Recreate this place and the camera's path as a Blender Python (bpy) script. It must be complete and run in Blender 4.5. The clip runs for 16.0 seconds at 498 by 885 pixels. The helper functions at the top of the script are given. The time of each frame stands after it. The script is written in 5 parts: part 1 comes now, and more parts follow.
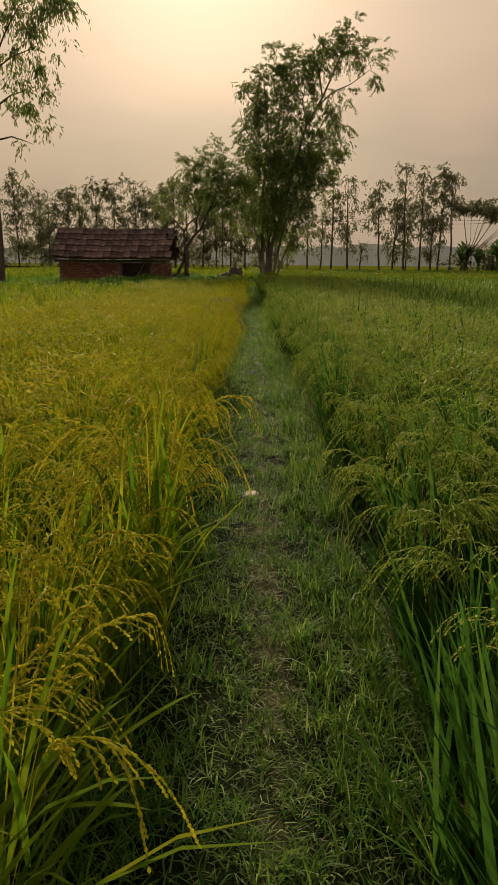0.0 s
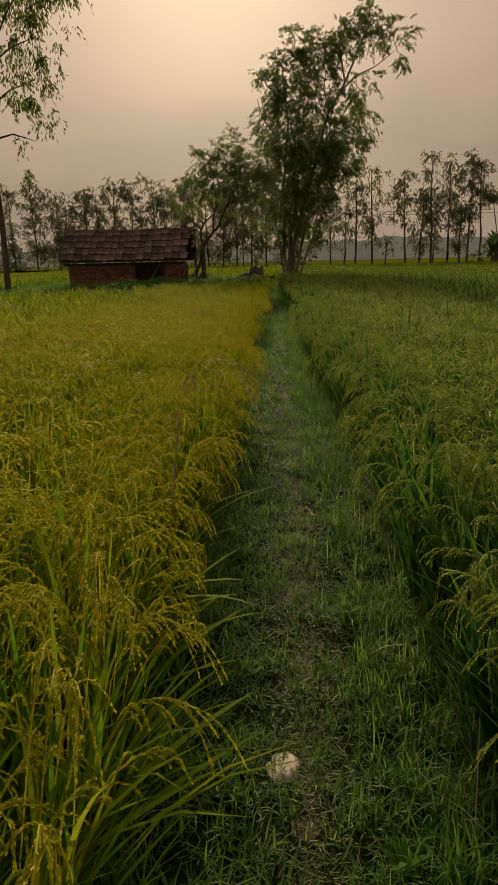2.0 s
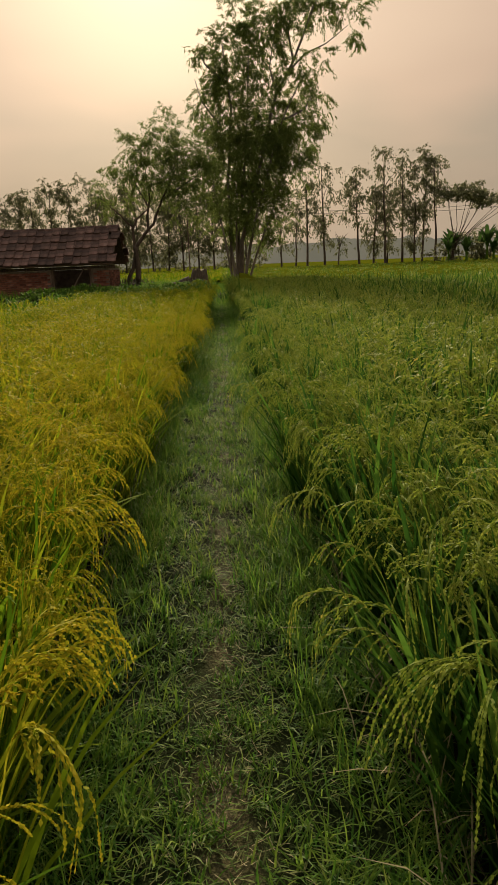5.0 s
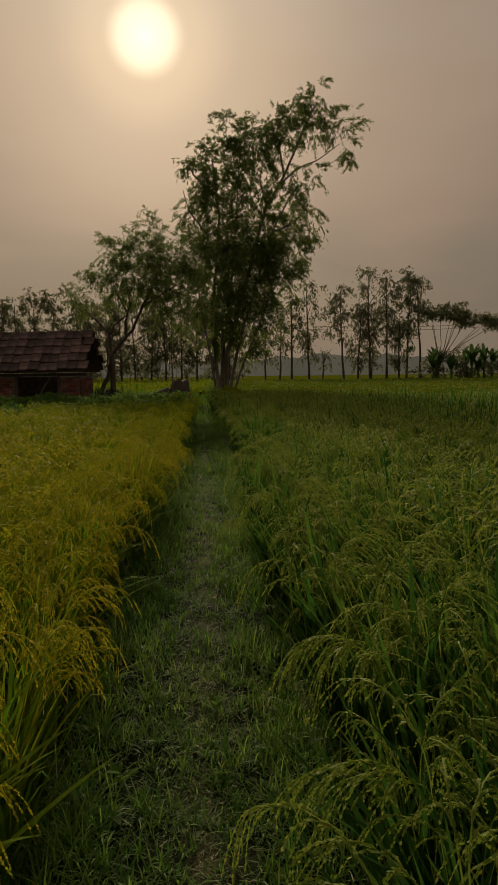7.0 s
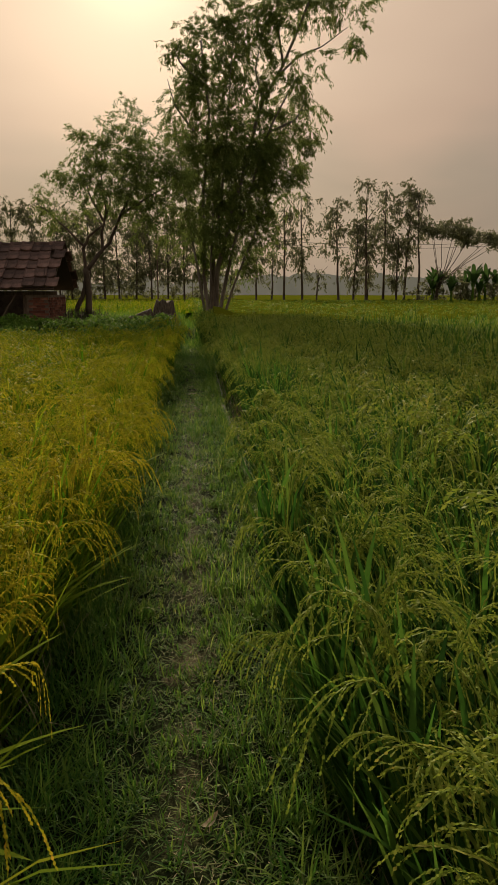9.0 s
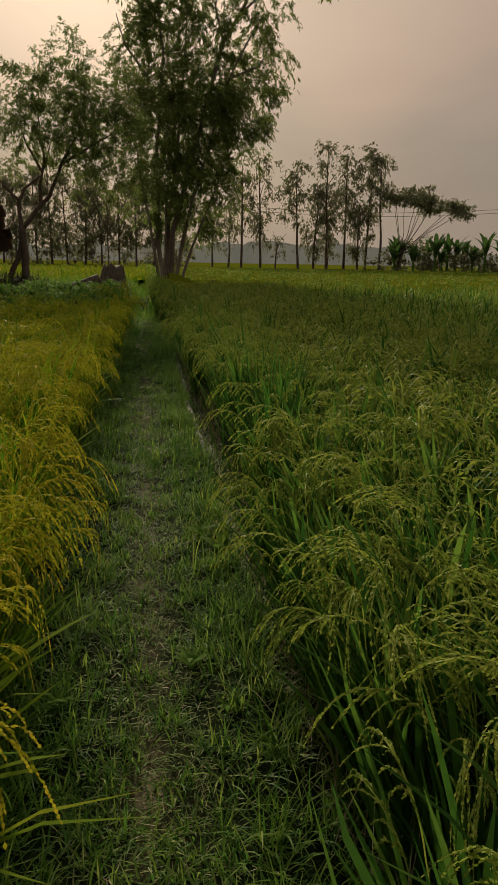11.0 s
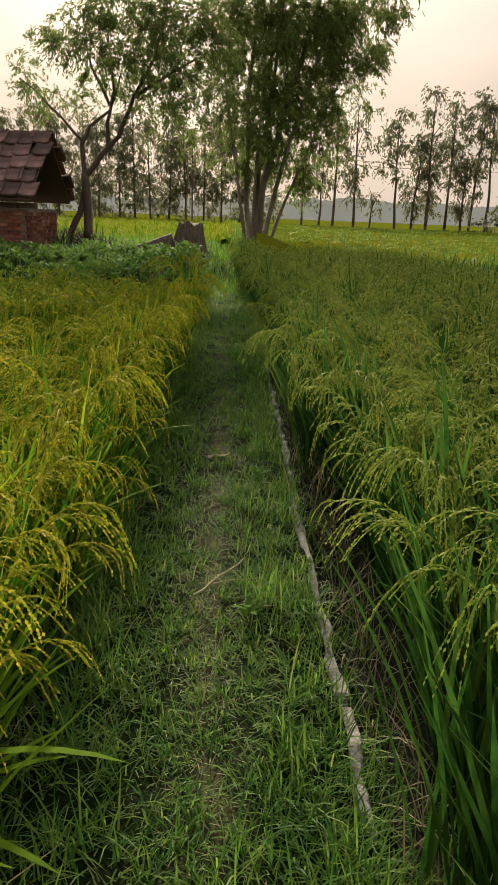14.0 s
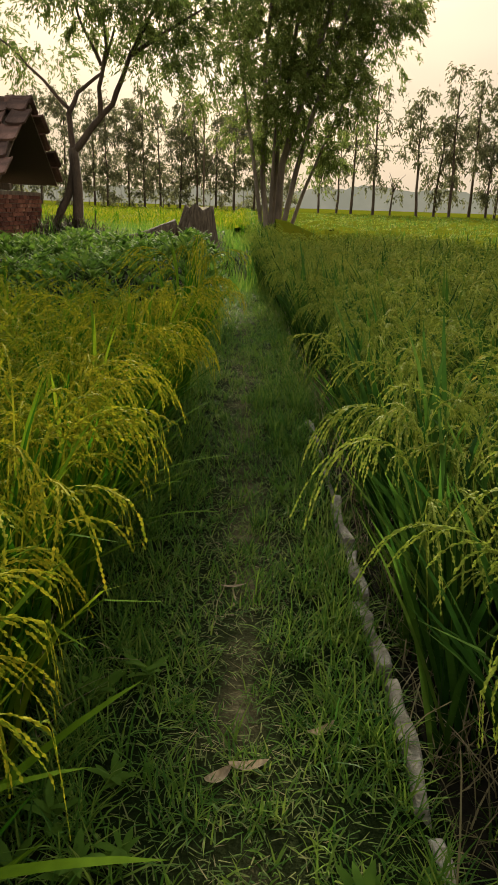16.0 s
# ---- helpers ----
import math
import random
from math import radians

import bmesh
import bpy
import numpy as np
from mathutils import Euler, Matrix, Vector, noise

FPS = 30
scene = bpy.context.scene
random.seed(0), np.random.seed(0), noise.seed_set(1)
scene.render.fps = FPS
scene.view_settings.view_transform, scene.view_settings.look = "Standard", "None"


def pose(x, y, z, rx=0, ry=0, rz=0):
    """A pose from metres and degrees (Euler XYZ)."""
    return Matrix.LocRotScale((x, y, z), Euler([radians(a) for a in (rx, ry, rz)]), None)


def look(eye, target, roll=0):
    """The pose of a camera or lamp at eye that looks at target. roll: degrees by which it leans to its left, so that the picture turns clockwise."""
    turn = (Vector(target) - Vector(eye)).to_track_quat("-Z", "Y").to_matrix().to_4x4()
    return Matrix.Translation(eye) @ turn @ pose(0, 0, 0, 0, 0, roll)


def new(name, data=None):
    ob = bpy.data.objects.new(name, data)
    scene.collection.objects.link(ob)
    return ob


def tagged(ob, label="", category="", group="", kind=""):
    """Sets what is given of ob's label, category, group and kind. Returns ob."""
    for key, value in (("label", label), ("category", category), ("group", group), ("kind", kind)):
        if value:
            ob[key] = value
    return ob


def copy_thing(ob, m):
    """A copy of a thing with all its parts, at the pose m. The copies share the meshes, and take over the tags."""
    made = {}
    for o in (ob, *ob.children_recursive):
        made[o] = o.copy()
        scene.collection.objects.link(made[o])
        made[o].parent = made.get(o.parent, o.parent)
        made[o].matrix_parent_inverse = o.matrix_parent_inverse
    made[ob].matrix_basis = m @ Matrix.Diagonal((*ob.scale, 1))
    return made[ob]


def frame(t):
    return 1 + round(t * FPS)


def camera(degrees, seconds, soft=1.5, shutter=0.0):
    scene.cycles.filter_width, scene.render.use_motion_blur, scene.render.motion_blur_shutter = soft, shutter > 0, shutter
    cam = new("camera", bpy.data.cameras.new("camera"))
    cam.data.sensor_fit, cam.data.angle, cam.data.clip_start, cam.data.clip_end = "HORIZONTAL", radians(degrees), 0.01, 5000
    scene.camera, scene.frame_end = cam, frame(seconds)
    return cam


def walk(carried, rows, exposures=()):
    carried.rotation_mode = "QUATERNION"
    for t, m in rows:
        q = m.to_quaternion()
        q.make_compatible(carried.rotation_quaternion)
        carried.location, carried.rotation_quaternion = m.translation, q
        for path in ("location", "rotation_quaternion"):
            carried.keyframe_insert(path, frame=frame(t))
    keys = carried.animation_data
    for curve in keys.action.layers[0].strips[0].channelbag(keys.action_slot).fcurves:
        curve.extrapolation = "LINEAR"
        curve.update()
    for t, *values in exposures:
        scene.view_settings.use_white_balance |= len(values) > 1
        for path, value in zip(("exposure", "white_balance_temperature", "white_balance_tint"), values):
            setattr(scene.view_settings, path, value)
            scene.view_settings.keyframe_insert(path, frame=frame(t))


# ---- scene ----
cam = camera(39.2, 16.0, soft=0.9)
PATH = [
    (0, (-0.002, 0.526, 1.44), (-0.008, 2.464, 0.945), 0.5),
    (0.5, (-0.049, 1.152, 1.379), (-0.069, 3.085, 0.866), -0.9),
    (1, (-0.032, 1.718, 1.441), (-0.052, 3.645, 0.903), -1.6),
    (1.5, (-0.06, 2.295, 1.518), (-0.099, 4.23, 1.012), -1.3),
    (2, (-0.013, 2.943, 1.538), (-0.092, 4.877, 1.035), -1.3),
    (2.5, (-0.082, 3.788, 1.476), (-0.19, 5.722, 0.979), -2.3),
    (3, (0.008, 4.475, 1.458), (-0.098, 6.405, 0.941), -2.1),
    (3.5, (0.051, 5.148, 1.468), (0.031, 7.068, 0.907), -0.9),
    (4, (0.213, 5.948, 1.425), (0.303, 7.871, 0.883), -1.4),
    (4.2, (0.205, 6.305, 1.464), (0.257, 8.233, 0.937), -2.5),
    (6.3, (0.081, 10.098, 1.392), (0.148, 12.066, 1.039), -1.5),
    (6.5, (0.103, 10.404, 1.415), (0.195, 12.382, 1.135), -1.3),
    (7, (0.106, 11.06, 1.431), (0.224, 13.048, 1.239), -0.7),
    (7.5, (0.157, 11.764, 1.402), (0.335, 13.738, 1.124), -0.3),
    (8, (0.089, 12.476, 1.463), (0.321, 14.435, 1.128), -0.2),
    (8.5, (0.072, 13.078, 1.485), (0.277, 15.032, 1.108), 0.4),
    (8.7, (0.112, 13.316, 1.509), (0.262, 15.272, 1.116), 0.0),
    (10.8, (0.05, 15.904, 1.41), (0.286, 17.824, 0.902), 1.1),
    (11, (0.09, 16.189, 1.429), (0.37, 18.105, 0.93), 1.0),
    (11.5, (0.034, 16.76, 1.465), (0.339, 18.665, 0.937), 0.9),
    (12, (0.083, 17.504, 1.39), (0.39, 19.397, 0.821), 0.1),
    (12.5, (0.063, 18.017, 1.485), (0.309, 19.909, 0.884), -0.2),
    (13, (0.096, 18.706, 1.402), (0.296, 20.6, 0.789), 1.1),
    (13.5, (0.133, 19.317, 1.44), (0.246, 21.208, 0.798), 1.8),
    (14, (0.102, 19.962, 1.478), (0.169, 21.864, 0.863), 2.2),
    (14.5, (0.125, 20.696, 1.466), (0.167, 22.616, 0.904), 2.0),
    (15, (0.029, 21.286, 1.446), (0.074, 23.212, 0.907), 2.0),
    (15.5, (0.029, 22.029, 1.382), (0.057, 23.951, 0.827), 2.0),
    (16, (0.032, 22.796, 1.329), (0.063, 24.69, 0.688), 1.8),
]
EXPOSURES = [(0, 0.1, 6500, 10), (0.5, -0.15, 6500, 11), (1.0, 0.2, 6500, 10), (1.5, 0.1, 6500, 10), (2.0, -0.25, 6500, 11), (3.0, -0.27, 6500, 11), (3.5, -0.2, 6500, 11), (4.0, 0.4, 6450, 10), (4.2, 0.4, 6450, 10), (6.3, -0.05, 6500, 10), (6.5, -0.05, 6500, 10), (7, -0.85, 6500, 11), (7.5, -0.22, 6400, 9),
             (8.0, -0.4, 6450, 12), (8.5, 0.15, 6450, 12), (8.7, 0.0, 6450, 12), (11, -0.12, 6150, 11), (11.5, 0.08, 6300, 13), (12.0, 0.35, 6300, 11), (12.5, 0.8, 6200, 9), (13.5, 1.12, 5950, 11), (14.0, 1.05, 5750, 12), (14.5, 0.75, 5950, 12), (15.0, 0.5, 5850, 13), (15.5, 0.55, 5950, 12), (16, 1.15, 6150, 6)]
walk(cam, [(t, look(eye, target, roll)) for t, eye, target, roll in PATH], EXPOSURES)

# ---- world, sun ----
SUN_DIR = Vector((-0.068, 0.907, 0.4156)).normalized()
SUN_ELEV = math.asin(SUN_DIR.z)


def build_world():
    world = bpy.data.worlds.new("hazy_evening_sky")
    scene.world = world
    world.use_nodes = True
    nt = world.node_tree
    nt.nodes.clear()
    N, L = nt.nodes.new, nt.links.new
    out, bg = N("ShaderNodeOutputWorld"), N("ShaderNodeBackground")
    coord = N("ShaderNodeTexCoord")
    sky = N("ShaderNodeTexSky")
    sky.sky_type, sky.sun_disc = "NISHITA", False
    sky.sun_elevation, sky.sun_rotation = SUN_ELEV, math.atan2(SUN_DIR.x, SUN_DIR.y)
    sky.dust_density, sky.air_density, sky.ozone_density = 8.0, 1.0, 1.0
    # haze: colour by height above the horizon
    sep = N("ShaderNodeSeparateXYZ")
    L(coord.outputs["Generated"], sep.inputs[0])
    cloud_map = N("ShaderNodeMapping")
    cloud_map.inputs["Scale"].default_value = (1.8, 1.8, 5.0)
    L(coord.outputs["Generated"], cloud_map.inputs[0])
    cloud = N("ShaderNodeTexNoise")
    cloud.inputs["Scale"].default_value, cloud.inputs["Detail"].default_value = 1.3, 3.0
    cloud.inputs["Roughness"].default_value = 0.45
    L(cloud_map.outputs[0], cloud.inputs["Vector"])
    shift = N("ShaderNodeMath")
    shift.operation = "MULTIPLY_ADD"
    shift.inputs[1].default_value, shift.inputs[2].default_value = 0.55, -0.275
    L(cloud.outputs["Fac"], shift.inputs[0])
    high = N("ShaderNodeMath")
    high.operation = "ADD"
    L(sep.outputs["Z"], high.inputs[0]), L(shift.outputs[0], high.inputs[1])
    ramp = N("ShaderNodeValToRGB")
    el = ramp.color_ramp.elements
    el[0].position, el[0].color = 0.0, (0.355, 0.275, 0.2, 1)
    el[1].position, el[1].color = 1.0, (0.46, 0.46, 0.45, 1)
    for p, c in ((0.06, (0.325, 0.256, 0.187)), (0.15, (0.272, 0.218, 0.163)), (0.24, (0.39, 0.274, 0.196)), (0.40, (0.455, 0.33, 0.234)), (0.6, (0.48, 0.43, 0.37)), (0.8, (0.47, 0.455, 0.425))):
        e = el.new(p)
        e.color = (*c, 1)
    L(high.outputs[0], ramp.inputs[0])
    # glow round the veiled sun
    dot = N("ShaderNodeVectorMath")
    dot.operation = "DOT_PRODUCT"
    dot.inputs[1].default_value = SUN_DIR
    L(coord.outputs["Generated"], dot.inputs[0])
    ang = N("ShaderNodeMath")
    ang.operation = "ARCCOSINE"
    L(dot.outputs["Value"], ang.inputs[0])
    glow = N("ShaderNodeValToRGB")
    ge = glow.color_ramp.elements
    glow.color_ramp.interpolation = "EASE"
    ge[0].position, ge[0].color = 0.0, (1, 0.92, 0.72, 1)
    ge[1].position, ge[1].color = 1.0, (0, 0, 0, 1)
    for p, c in ((0.016, (1.0, 0.86, 0.56)), (0.038, (0.30, 0.21, 0.09)), (0.09, (0.13, 0.085, 0.035)), (0.22, (0.045, 0.027, 0.011)), (0.5, (0.010, 0.006, 0.003))):
        e = ge.new(p)
        e.color = (*c, 1)
    wide = N("ShaderNodeMath")
    wide.operation = "MULTIPLY"
    wide.inputs[1].default_value = 1.0 / 1.4
    L(ang.outputs[0], wide.inputs[0]), L(wide.outputs[0], glow.inputs[0])
    boost = N("ShaderNodeVectorMath")
    boost.operation = "SCALE"
    boost.inputs["Scale"].default_value = 1.4
    L(glow.outputs[0], boost.inputs[0])
    weak = N("ShaderNodeVectorMath")
    weak.operation = "SCALE"
    weak.inputs["Scale"].default_value = 0.006
    L(sky.outputs[0], weak.inputs[0])
    a, b = N("ShaderNodeVectorMath"), N("ShaderNodeVectorMath")
    L(ramp.outputs[0], a.inputs[0]), L(boost.outputs[0], a.inputs[1])
    L(a.outputs[0], b.inputs[0]), L(weak.outputs[0], b.inputs[1])
    L(b.outputs[0], bg.inputs["Color"])
    bg.inputs["Strength"].default_value = 1.0
    L(bg.outputs[0], out.inputs["Surface"])


build_world()
sun = new("sun", bpy.data.lights.new("sun", "SUN"))
sun.data.energy, sun.data.angle, sun.data.color = 5.0, radians(4), (1.0, 0.84, 0.58)
sun.matrix_world = look(SUN_DIR * 60, (0, 0, 0))


# ---- materials ----
def base_material(name):
    m = bpy.data.materials.new(name)
    m.use_nodes = True
    nt = m.node_tree
    return m, nt, nt.nodes["Principled BSDF"]


def ramp_node(nt, stops):
    r = nt.nodes.new("ShaderNodeValToRGB")
    el = r.color_ramp.elements
    el[0].position, el[0].color = stops[0][0], (*stops[0][1], 1)
    el[1].position, el[1].color = stops[-1][0], (*stops[-1][1], 1)
    for p, c in stops[1:-1]:
        el.new(p).color = (*c, 1)
    return r


def noise_node(nt, scale, detail=4.0, stretch=None, rough=0.55):
    c = nt.nodes.new("ShaderNodeTexCoord")
    n = nt.nodes.new("ShaderNodeTexNoise")
    n.inputs["Scale"].default_value, n.inputs["Detail"].default_value = scale, detail
    n.inputs["Roughness"].default_value = rough
    if stretch:
        mp = nt.nodes.new("ShaderNodeMapping")
        mp.inputs["Scale"].default_value = stretch
        nt.links.new(c.outputs["Object"], mp.inputs[0])
        nt.links.new(mp.outputs[0], n.inputs["Vector"])
    else:
        nt.links.new(c.outputs["Object"], n.inputs["Vector"])
    return n


def leaf_material(name, stops, translucent=0.35, rough=0.5, patch=0.6, by_object=False, spec=0.3, greener=0.0):
    """Foliage: colour by piece and by slow patches over the field, light shining through."""
    m, nt, bsdf = base_material(name)
    L = nt.links.new
    geo = nt.nodes.new("ShaderNodeNewGeometry")
    big = noise_node(nt, 0.55, 3.0)
    mix = nt.nodes.new("ShaderNodeMath")
    mix.operation = "MULTIPLY_ADD"
    mix.inputs[1].default_value = patch
    L(big.outputs["Fac"], mix.inputs[0])
    part_ = nt.nodes.new("ShaderNodeMath")
    part_.operation = "MULTIPLY"
    part_.inputs[1].default_value = 1.0 - patch * 0.5
    L(geo.outputs["Random Per Island"], part_.inputs[0])
    L(part_.outputs[0], mix.inputs[2])
    fac = mix
    if by_object:
        info = nt.nodes.new("ShaderNodeObjectInfo")
        add = nt.nodes.new("ShaderNodeMath")
        add.operation = "MULTIPLY_ADD"
        add.inputs[1].default_value = 0.25
        L(info.outputs["Random"], add.inputs[0]), L(mix.outputs[0], add.inputs[2])
        fac = add
    sub = nt.nodes.new("ShaderNodeMath")
    sub.operation = "SUBTRACT"
    sub.inputs[1].default_value = patch * 0.25 + (0.12 if by_object else 0.0)
    L(fac.outputs[0], sub.inputs[0])
    if greener:
        # the crop is less ripe towards the hut
        sep = nt.nodes.new("ShaderNodeSeparateXYZ")
        along = nt.nodes.new("ShaderNodeMapRange")
        along.inputs["From Min"].default_value, along.inputs["From Max"].default_value = 16.0, 26.0
        along.inputs["To Max"].default_value = greener
        less = nt.nodes.new("ShaderNodeMath")
        less.operation = "SUBTRACT"
        L(geo.outputs["Position"], sep.inputs[0]), L(sep.outputs["Y"], along.inputs["Value"])
        L(sub.outputs[0], less.inputs[0]), L(along.outputs[0], less.inputs[1])
        sub = less
    r = ramp_node(nt, stops)
    L(sub.outputs[0], r.inputs[0])
    fine = noise_node(nt, 40.0, 2.0)
    var = nt.nodes.new("ShaderNodeMix")
    var.data_type, var.blend_type = "RGBA", "MULTIPLY"
    var.inputs[0].default_value = 0.35
    L(r.outputs[0], var.inputs[6])
    g = ramp_node(nt, [(0.3, (0.55, 0.55, 0.5)), (0.75, (1.25, 1.2, 1.1))])
    L(fine.outputs["Fac"], g.inputs[0]), L(g.outputs[0], var.inputs[7])
    L(var.outputs[2], bsdf.inputs["Base Color"])
    bsdf.inputs["Roughness"].default_value = rough
    bsdf.inputs["Specular IOR Level"].default_value = spec
    if translucent:
        tr = nt.nodes.new("ShaderNodeBsdfTranslucent")
        L(var.outputs[2], tr.inputs["Color"])
        sh = nt.nodes.new("ShaderNodeMixShader")
        sh.inputs[0].default_value = translucent
        L(bsdf.outputs[0], sh.inputs[1]), L(tr.outputs[0], sh.inputs[2])
        L(sh.outputs[0], nt.nodes["Material Output"].inputs["Surface"])
    return m


def surface_material(name, stops, scale=4.0, detail=6.0, rough=0.85, bump=0.4, stretch=None, grain=60.0, spec=0.3, by_object=0.0, dist=0.01):
    m, nt, bsdf = base_material(name)
    L = nt.links.new
    n = noise_node(nt, scale, detail, stretch)
    r = ramp_node(nt, stops)
    src = n.outputs["Fac"]
    if by_object:
        info = nt.nodes.new("ShaderNodeObjectInfo")
        add = nt.nodes.new("ShaderNodeMath")
        add.operation = "MULTIPLY_ADD"
        add.inputs[1].default_value = by_object
        L(info.outputs["Random"], add.inputs[0]), L(src, add.inputs[2])
        sub = nt.nodes.new("ShaderNodeMath")
        sub.operation = "SUBTRACT"
        sub.inputs[1].default_value = by_object / 2
        L(add.outputs[0], sub.inputs[0])
        src = sub.outputs[0]
    L(src, r.inputs[0])
    fine = noise_node(nt, grain, 3.0, stretch)
    g = ramp_node(nt, [(0.25, (0.6, 0.6, 0.6)), (0.75, (1.3, 1.3, 1.3))])
    L(fine.outputs["Fac"], g.inputs[0])
    var = nt.nodes.new("ShaderNodeMix")
    var.data_type, var.blend_type = "RGBA", "MULTIPLY"
    var.inputs[0].default_value = 0.7
    L(r.outputs[0], var.inputs[6]), L(g.outputs[0], var.inputs[7])
    L(var.outputs[2], bsdf.inputs["Base Color"])
    bsdf.inputs["Roughness"].default_value = rough
    bsdf.inputs["Specular IOR Level"].default_value = spec
    if bump:
        b = nt.nodes.new("ShaderNodeBump")
        b.inputs["Strength"].default_value, b.inputs["Distance"].default_value = bump, dist
        L(fine.outputs["Fac"], b.inputs["Height"]), L(b.outputs[0], bsdf.inputs["Normal"])
    return m


M = {}
M["leaf_ripe"] = leaf_material("rice_leaf_ripening", [(0.0, (0.035, 0.12, 0.005)), (0.4, (0.135, 0.225, 0.009)), (0.75, (0.245, 0.285, 0.012)), (1.0, (0.38, 0.30, 0.017))], 0.55, 0.7, spec=0.05, greener=0.3)
M["leaf_green"] = leaf_material("rice_leaf_green", [(0.0, (0.009, 0.042, 0.006)), (0.5, (0.055, 0.135, 0.016)), (0.85, (0.135, 0.215, 0.028)), (1.0, (0.25, 0.23, 0.045))], 0.5, 0.6, spec=0.12)
M["grain_ripe"] = leaf_material("rice_grain_golden", [(0.0, (0.15, 0.20, 0.010)), (0.45, (0.34, 0.325, 0.016)), (0.85, (0.48, 0.38, 0.024)), (1.0, (0.54, 0.29, 0.045))], 0.4, 0.7, by_object=True, spec=0.06, greener=0.3)
M["grain_green"] = leaf_material("rice_grain_greenish", [(0.0, (0.105, 0.165, 0.018)), (0.5, (0.205, 0.265, 0.032)), (0.88, (0.31, 0.345, 0.055)), (1.0, (0.44, 0.33, 0.07))], 0.4, 0.6, by_object=True, spec=0.1)
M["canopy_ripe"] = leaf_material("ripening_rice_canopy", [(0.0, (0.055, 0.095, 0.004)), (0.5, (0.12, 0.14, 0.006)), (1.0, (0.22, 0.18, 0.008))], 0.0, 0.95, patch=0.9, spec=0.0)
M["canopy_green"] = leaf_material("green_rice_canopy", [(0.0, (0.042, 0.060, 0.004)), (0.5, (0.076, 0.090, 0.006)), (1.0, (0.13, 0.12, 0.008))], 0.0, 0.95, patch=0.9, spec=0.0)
M["grass"] = leaf_material("path_grass", [(0.0, (0.022, 0.085, 0.012)), (0.45, (0.094, 0.195, 0.022)), (0.8, (0.205, 0.295, 0.042)), (1.0, (0.40, 0.38, 0.13))], 0.55, 0.55, spec=0.15)
M["straw"] = leaf_material("dry_straw", [(0.0, (0.13, 0.11, 0.045)), (0.6, (0.28, 0.23, 0.11)), (1.0, (0.42, 0.36, 0.22))], 0.15, 0.7)
M["weed"] = leaf_material("weed_leaves", [(0.0, (0.04, 0.10, 0.012)), (0.6, (0.105, 0.19, 0.024)), (1.0, (0.18, 0.26, 0.045))], 0.5, 0.7, spec=0.05)
M["tree_leaf"] = leaf_material("gum_tree_leaves", [(0.0, (0.075, 0.115, 0.028)), (0.5, (0.135, 0.185, 0.045)), (0.85, (0.175, 0.205, 0.055)), (1.0, (0.20, 0.175, 0.06))], 0.6, 0.7, patch=0.5, spec=0.08)
# far leaves are paler and greyer: distance haze mixed into their base colour
M["tree_leaf_hazed"] = leaf_material("far_tree_leaves_hazed", [(0.0, (0.095, 0.108, 0.055)), (0.5, (0.14, 0.152, 0.078)), (1.0, (0.185, 0.17, 0.095))], 0.55, 0.7, patch=0.5, spec=0.1)
M["banana"] = leaf_material("banana_leaves", [(0.0, (0.03, 0.065, 0.018)), (0.6, (0.055, 0.11, 0.026)), (1.0, (0.085, 0.14, 0.035))], 0.4, 0.7, spec=0.04)
M["bark"] = surface_material("gum_bark", [(0.3, (0.06, 0.048, 0.038)), (0.55, (0.16, 0.135, 0.11)), (0.75, (0.30, 0.27, 0.23))], 3.0, 5.0, 0.9, 0.5, (1, 1, 0.18), 30.0)
M["bark_dark"] = surface_material("dark_bark", [(0.3, (0.035, 0.028, 0.02)), (0.7, (0.12, 0.09, 0.065))], 4.0, 5.0, 0.9, 0.6, (1, 1, 0.3), 40.0)
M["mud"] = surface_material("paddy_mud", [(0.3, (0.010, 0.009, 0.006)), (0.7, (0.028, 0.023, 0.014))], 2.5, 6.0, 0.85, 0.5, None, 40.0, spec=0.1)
M["soil"] = surface_material("trodden_soil", [(0.28, (0.038, 0.034, 0.015)), (0.5, (0.078, 0.068, 0.035)), (0.75, (0.165, 0.14, 0.085))], 5.0, 8.0, 0.95, 0.9, None, 70.0, spec=0.02, dist=0.02)
